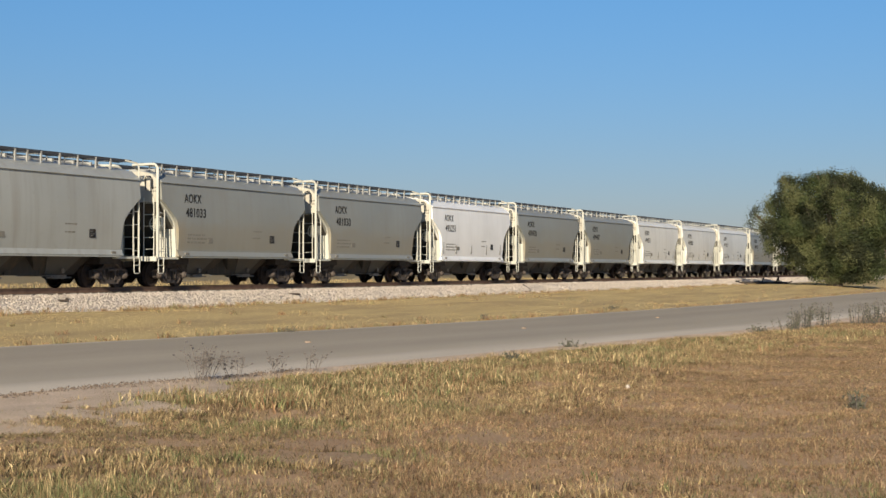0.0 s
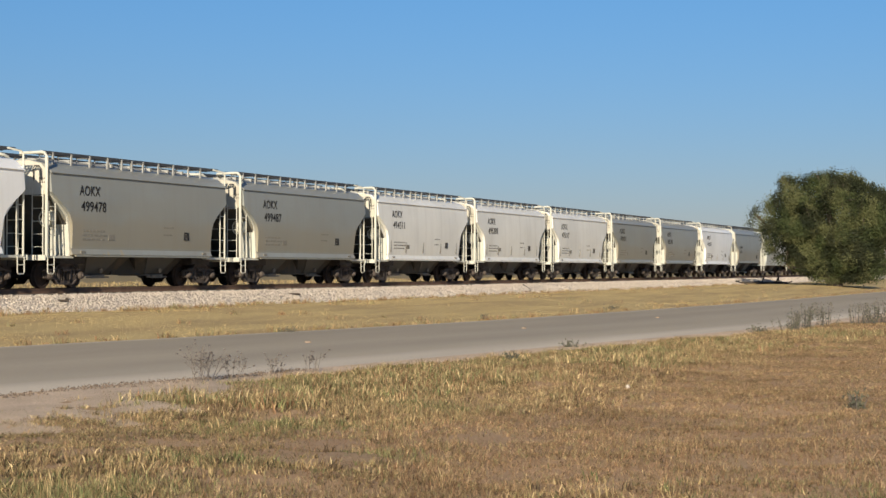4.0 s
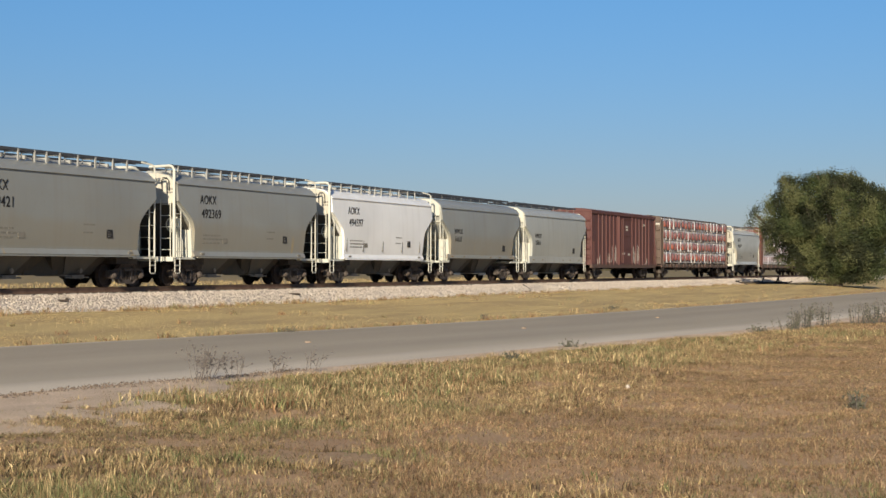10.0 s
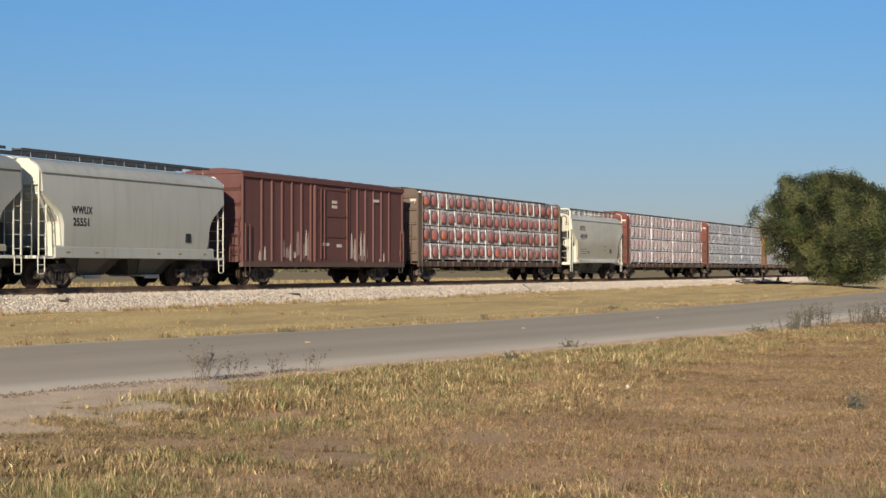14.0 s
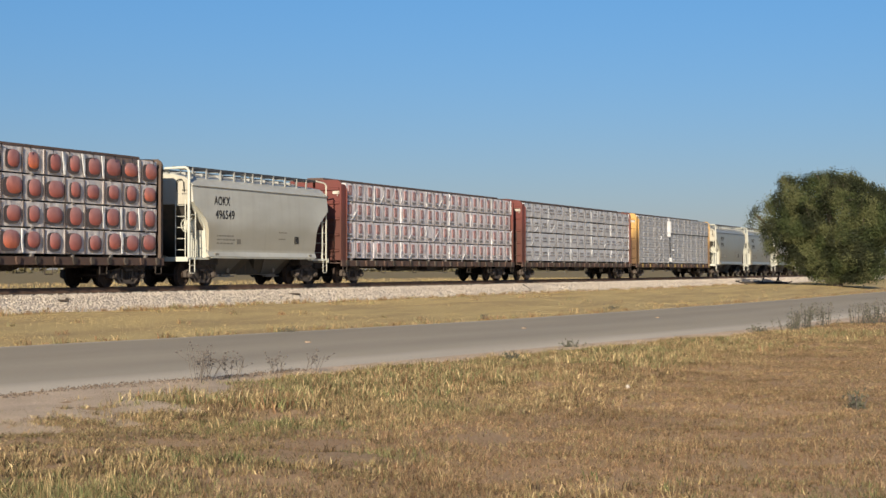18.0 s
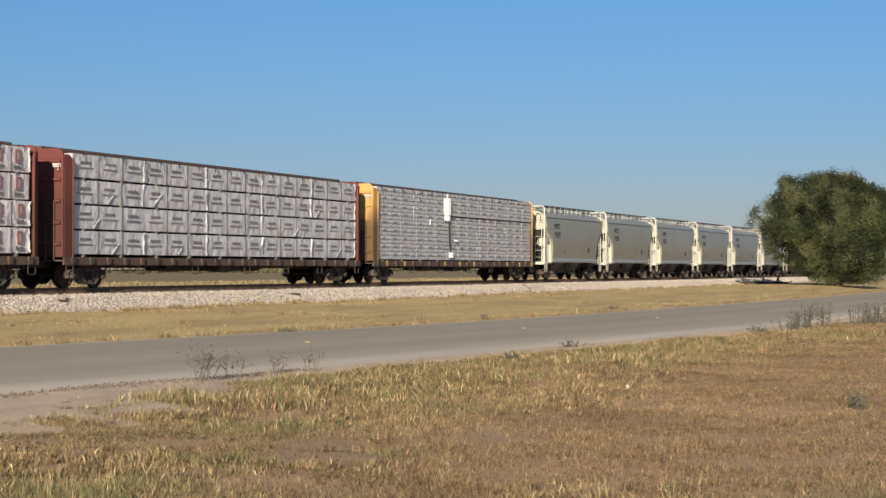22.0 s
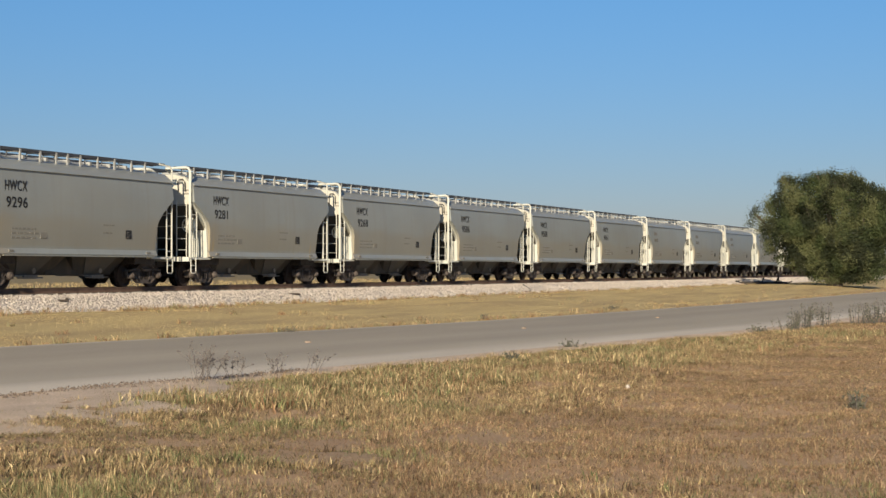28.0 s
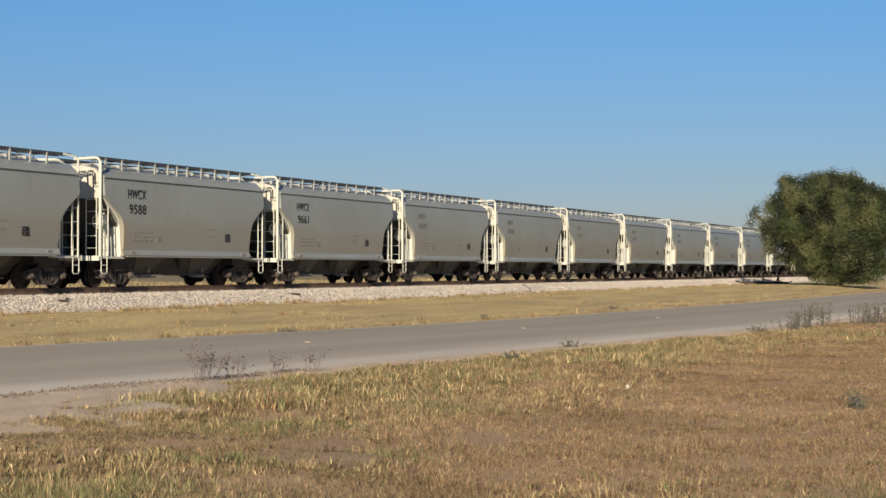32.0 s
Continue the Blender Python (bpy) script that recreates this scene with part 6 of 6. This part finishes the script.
tree(135.0, -13.35, [tuple(0.888 * v for v in form) for form in TREE_FORMS], 320000, 77, "broad olive-green tree with leaves down to the ground", 0.074)


def brush_line():
    """Low scrub far across the field."""
    rng = np.random.default_rng(90)
    n = 9000
    x = rng.uniform(120, 1500, n)
    y = 260 + 0.12 * x + rng.normal(0, 14, n) + 25 * np.sin(x * 0.02)
    top = 2.2 + 1.4 * np.sin(x * 0.045) + 1.0 * np.sin(x * 0.13 + 1)
    z = 0.36 + rng.random(n) * np.maximum(top, 0.7)
    p = np.stack([x, y, z], -1)
    u = rng.normal(0, 1, (n, 3))
    u /= np.linalg.norm(u, axis=1, keepdims=True)
    w = np.cross(u, rng.normal(0, 1, (n, 3)))
    w /= np.linalg.norm(w, axis=1, keepdims=True)
    s = rng.uniform(0.5, 1.1, (n, 1))
    v = np.stack([p - u * s, p + w * s, p + u * s, p - w * s], 1).reshape(-1, 3)
    f = (np.array([(0, 1, 2), (0, 2, 3)])[None] + (np.arange(n) * 4)[:, None, None]).reshape(-1, 3)
    tagged(raw_mesh("distant_scrub", v, f, SCRUB), "low dull green-brown scrub across the field", "scrub", kind="stuff")


SCRUB = plain("distant_scrub", (0.15, 0.13, 0.075), 0.95, 0, 0.4, 0.05, 0.1)
brush_line()


# ---- weeds, and small things on the road and the ballast ----
STALK = plain("dead_weed_stalk", (0.17, 0.148, 0.13), 0.9, 0, 0.3, 8)
WEED = plain("grey_green_weed", (0.125, 0.125, 0.085), 0.85, 0, 0.4, 3)
AMBER = plain("amber_marker", (0.62, 0.41, 0.24), 0.4, 0, 0.15, 8)
PALEROCK = plain("pale_rock", (0.62, 0.55, 0.48), 0.9, 0, 0.25, 9)
SWAY = []


def dead_weed(x, y, tall, stalks, seed, label):
    """Thin dead stalks that fork and end in small seed heads."""
    r = random.Random(seed)
    thing = tagged(new("dead_weed"), label, "weed", "dead weeds by the road")
    thing.location = (x, y, ground_z(x, y) - 0.02)
    for i in range(stalks):
        bm = bmesh.new()
        lean = Vector((r.uniform(-0.5, 0.5), r.uniform(-0.5, 0.5), 1)).normalized()
        foot = Vector((r.uniform(-0.12, 0.12), r.uniform(-0.12, 0.12), 0))
        h = tall * r.uniform(0.6, 1.0)
        tube(bm, [foot, foot + lean * h * 0.5, foot + lean * h + Vector((r.uniform(-0.04, 0.04), 0, 0))], 0.0045, 4)
        for k in range(4):
            a = foot + lean * h * r.uniform(0.4, 0.95)
            b = a + Vector((r.uniform(-0.16, 0.16), r.uniform(-0.16, 0.16), r.uniform(0.03, 0.16)))
            tube(bm, [a, b], 0.003, 3)
            c = b + Vector((0.004, 0.0, 0.018))
            tube(bm, [b, c], 0.019, 5)
        tagged(part("stalk", bm, STALK, thing), kind="stuff")
    SWAY.append((thing, seed))
    return thing


def leafy_weed(x, y, tall, wide, n, seed, label):
    """A loose bush of upright twigs with small leaves."""
    rng = np.random.default_rng(seed)
    thing = tagged(new("leafy_weed"), label, "weed")
    thing.location = (x, y, ground_z(x, y) - 0.02)
    bm = bmesh.new()
    tips = []
    for i in range(14):
        a = (rng.normal(0, wide * 0.3), rng.normal(0, wide * 0.3), 0)
        b = (a[0] * 1.6, a[1] * 1.6, tall * rng.uniform(0.6, 1.0))
        tube(bm, [a, b], 0.006, 4)
        tips.append((a, b))
    part("twigs", bm, STALK, thing)
    t = np.array(tips)[rng.integers(0, 14, n)]
    u = rng.uniform(0.1, 1.0, (n, 1))
    p = t[:, 0] * (1 - u) + t[:, 1] * u + rng.normal(0, 0.05, (n, 3))
    p[:, 2] = np.abs(p[:, 2])
    d = rng.normal(0, 1, (n, 3)) + np.array([0, 0, 0.8])
    d /= np.linalg.norm(d, axis=1, keepdims=True)
    w = np.cross(d, rng.normal(0, 1, (n, 3)))
    w /= np.linalg.norm(w, axis=1, keepdims=True)
    s = rng.uniform(0.015, 0.045, (n, 1))
    v = np.stack([p - d * s, p + w * s * 0.4, p + d * s, p - w * s * 0.4], 1).reshape(-1, 3)
    f = (np.array([(0, 1, 2), (0, 2, 3)])[None] + (np.arange(n) * 4)[:, None, None]).reshape(-1, 3)
    leaves = raw_mesh("foliage", v, f, WEED)
    leaves.parent = thing
    return thing


for i, (x, y, h, n) in enumerate(((22.0, -22.0, 0.72, 7), (22.4, -22.3, 0.55, 6), (21.6, -22.2, 0.62, 5), (23.8, -22.3, 0.40, 5), (21.3, -22.4, 0.74, 4), (24.3, -22.7, 0.42, 4))):
    dead_weed(x, y, h, n, 60 + i, "tall thin dead weed with dark seed heads")
for i, (x, y, h, w, n) in enumerate(((48.9, -26.5, 0.75, 0.5, 480), (49.7, -27.0, 0.75, 0.5, 380), (47.9, -26.4, 0.6, 0.4, 260), (53.9, -27.8, 0.78, 0.6, 480), (52.6, -27.5, 0.8, 0.5, 340), (55.2, -28.3, 0.85, 0.6, 480), (54.4, -28.2, 0.8, 0.5, 340), (46.6, -26.4, 0.4, 0.5, 240), (44.9, -25.9, 0.2, 0.4, 260),
                                     (20.2, -32.35, 0.2, 0.12, 160), (39.7, -13.9, 0.2, 0.25, 200), (53.0, -14.6, 0.22, 0.3, 200), (66.7, -15.0, 0.18, 0.4, 200), (34.5, -23.9, 0.2, 0.3, 200), (28.8, -24.6, 0.15, 0.2, 160))):
    leafy_weed(x, y, h, w, n, 80 + i, "low grey-green leafy weed in dry grass")


def marker(x, y):
    bm = bmesh.new()
    prism(bm, [(-0.055, 0.0), (-0.035, 0.02), (0.035, 0.02), (0.055, 0.0)], -0.055, 0.055)
    ob = tagged(new("road_marker", mesh_of(bm, "road_marker", AMBER)), "small amber raised marker stuck on the asphalt", "road marker", "road markers")
    ob.location = (x, y, 0.058)


for x, y in ((33.2, -17.95), (43.5, -19.5), (54.9, -20.3)):
    marker(x, y)

bm = bmesh.new()
tube(bm, [(91.5, -1.9, 0.86), (91.0, -2.1, 0.83), (90.4, -2.6, 0.66), (89.6, -3.1, 0.52), (88.6, -3.35, 0.45), (87.9, -3.3, 0.46)], 0.025, 6)
tagged(new("loose_cable", mesh_of(bm, "loose_cable", IRON, True)), "dark curved length of cable lying on the ballast", "cable")
for i, (x, y, z, turn, n) in enumerate(((44.9, -2.35, 0.70, 70, 0.55), (45.6, -2.2, 0.74, 35, 0.4), (61.2, -2.4, 0.69, 80, 0.5))):
    bm = bmesh.new()
    prism(bm, [(-n, -0.05), (n, -0.07), (n * 1.05, 0.05), (-n * 0.9, 0.06)], -0.03, 0.03, "z")
    ob = tagged(new("timber_scrap", mesh_of(bm, "timber_scrap", TIE)), "dark weathered scrap of timber on the ballast", "timber scrap", "timber scraps")
    ob.matrix_basis = pose(x, y, z, 16, 0, turn)
bm = bmesh.new()
bmesh.ops.create_icosphere(bm, subdivisions=2, radius=0.034)
for v in bm.verts:
    v.co *= 1 + 0.35 * noise.noise(v.co * 18)
ob = tagged(new("rock", mesh_of(bm, "rock", PALEROCK)), "small pale rock in dry grass", "rock")
ob.location = (22.9, -28.65, ground_z(22.9, -28.65) + 0.03)


def fallen_limb(x, y):
    """A dark dead limb with its twigs, lying at the foot of the ballast."""
    r = random.Random(17)
    thing = tagged(new("fallen_limb"), "dark dead tree limb with twigs at the foot of the ballast", "dead limb")
    thing.matrix_basis = pose(x, y, ground_z(x, y) - 0.05, 0, 0, -76)
    part("stem", built(tube, [(-2.7, 0, 0.10), (-1.2, 0.1, 0.16), (0.4, -0.05, 0.14), (2.4, 0.1, 0.12)], 0.2, 7), DEADWOOD, thing)
    for i in range(26):
        a = Vector((r.uniform(-2.6, 2.4), 0, 0.15))
        b = a + Vector((r.uniform(-0.8, 0.5), r.uniform(-0.5, 0.5), r.uniform(0.0, 0.32) + (0.4 if i % 9 == 0 else 0)))
        part("twig", built(tube, [a, a.lerp(b, 0.5) + Vector((0, 0, 0.06)), b], r.uniform(0.02, 0.07), 5), DEADWOOD, thing)
    return thing


DEADWOOD = plain("dark_dead_wood", (0.05, 0.042, 0.038), 0.9, 0, 0.4, 4)
fallen_limb(146.0, -4.9)


# ---- what moves ----
def motions():
    for thing, x in TRAIN:
        walk(thing, [(float(t), pose(x - run(t), 0, RAIL)) for t in range(33)])
    for thing, seed in SWAY:
        x, y, z = thing.location
        rows = [(0.5 * k, pose(x, y, z, 5 * math.sin(1.9 * k + seed) + 2.5 * math.sin(0.7 * k), 6 * math.sin(1.3 * k + 2 * seed), 0)) for k in range(65)]
        walk(thing, rows)
    sets = [o for thing, x in TRAIN for t in thing.children if t.name.startswith("truck") for o in t.children if o.name.startswith("wheelset")]
    shared = {}
    for o in sets:
        dx = o.location.x
        if dx not in shared:
            walk(o, [(k / 30.0, pose(dx, 0, WHEEL_R, 0, math.degrees(-run(k / 30.0) / WHEEL_R), 0)) for k in range(961)])
            shared[dx] = o.animation_data
        else:
            o.rotation_mode = "QUATERNION"
            anim = o.animation_data_create()
            anim.action = shared[dx].action
            anim.action_slot = shared[dx].action_slot


motions()
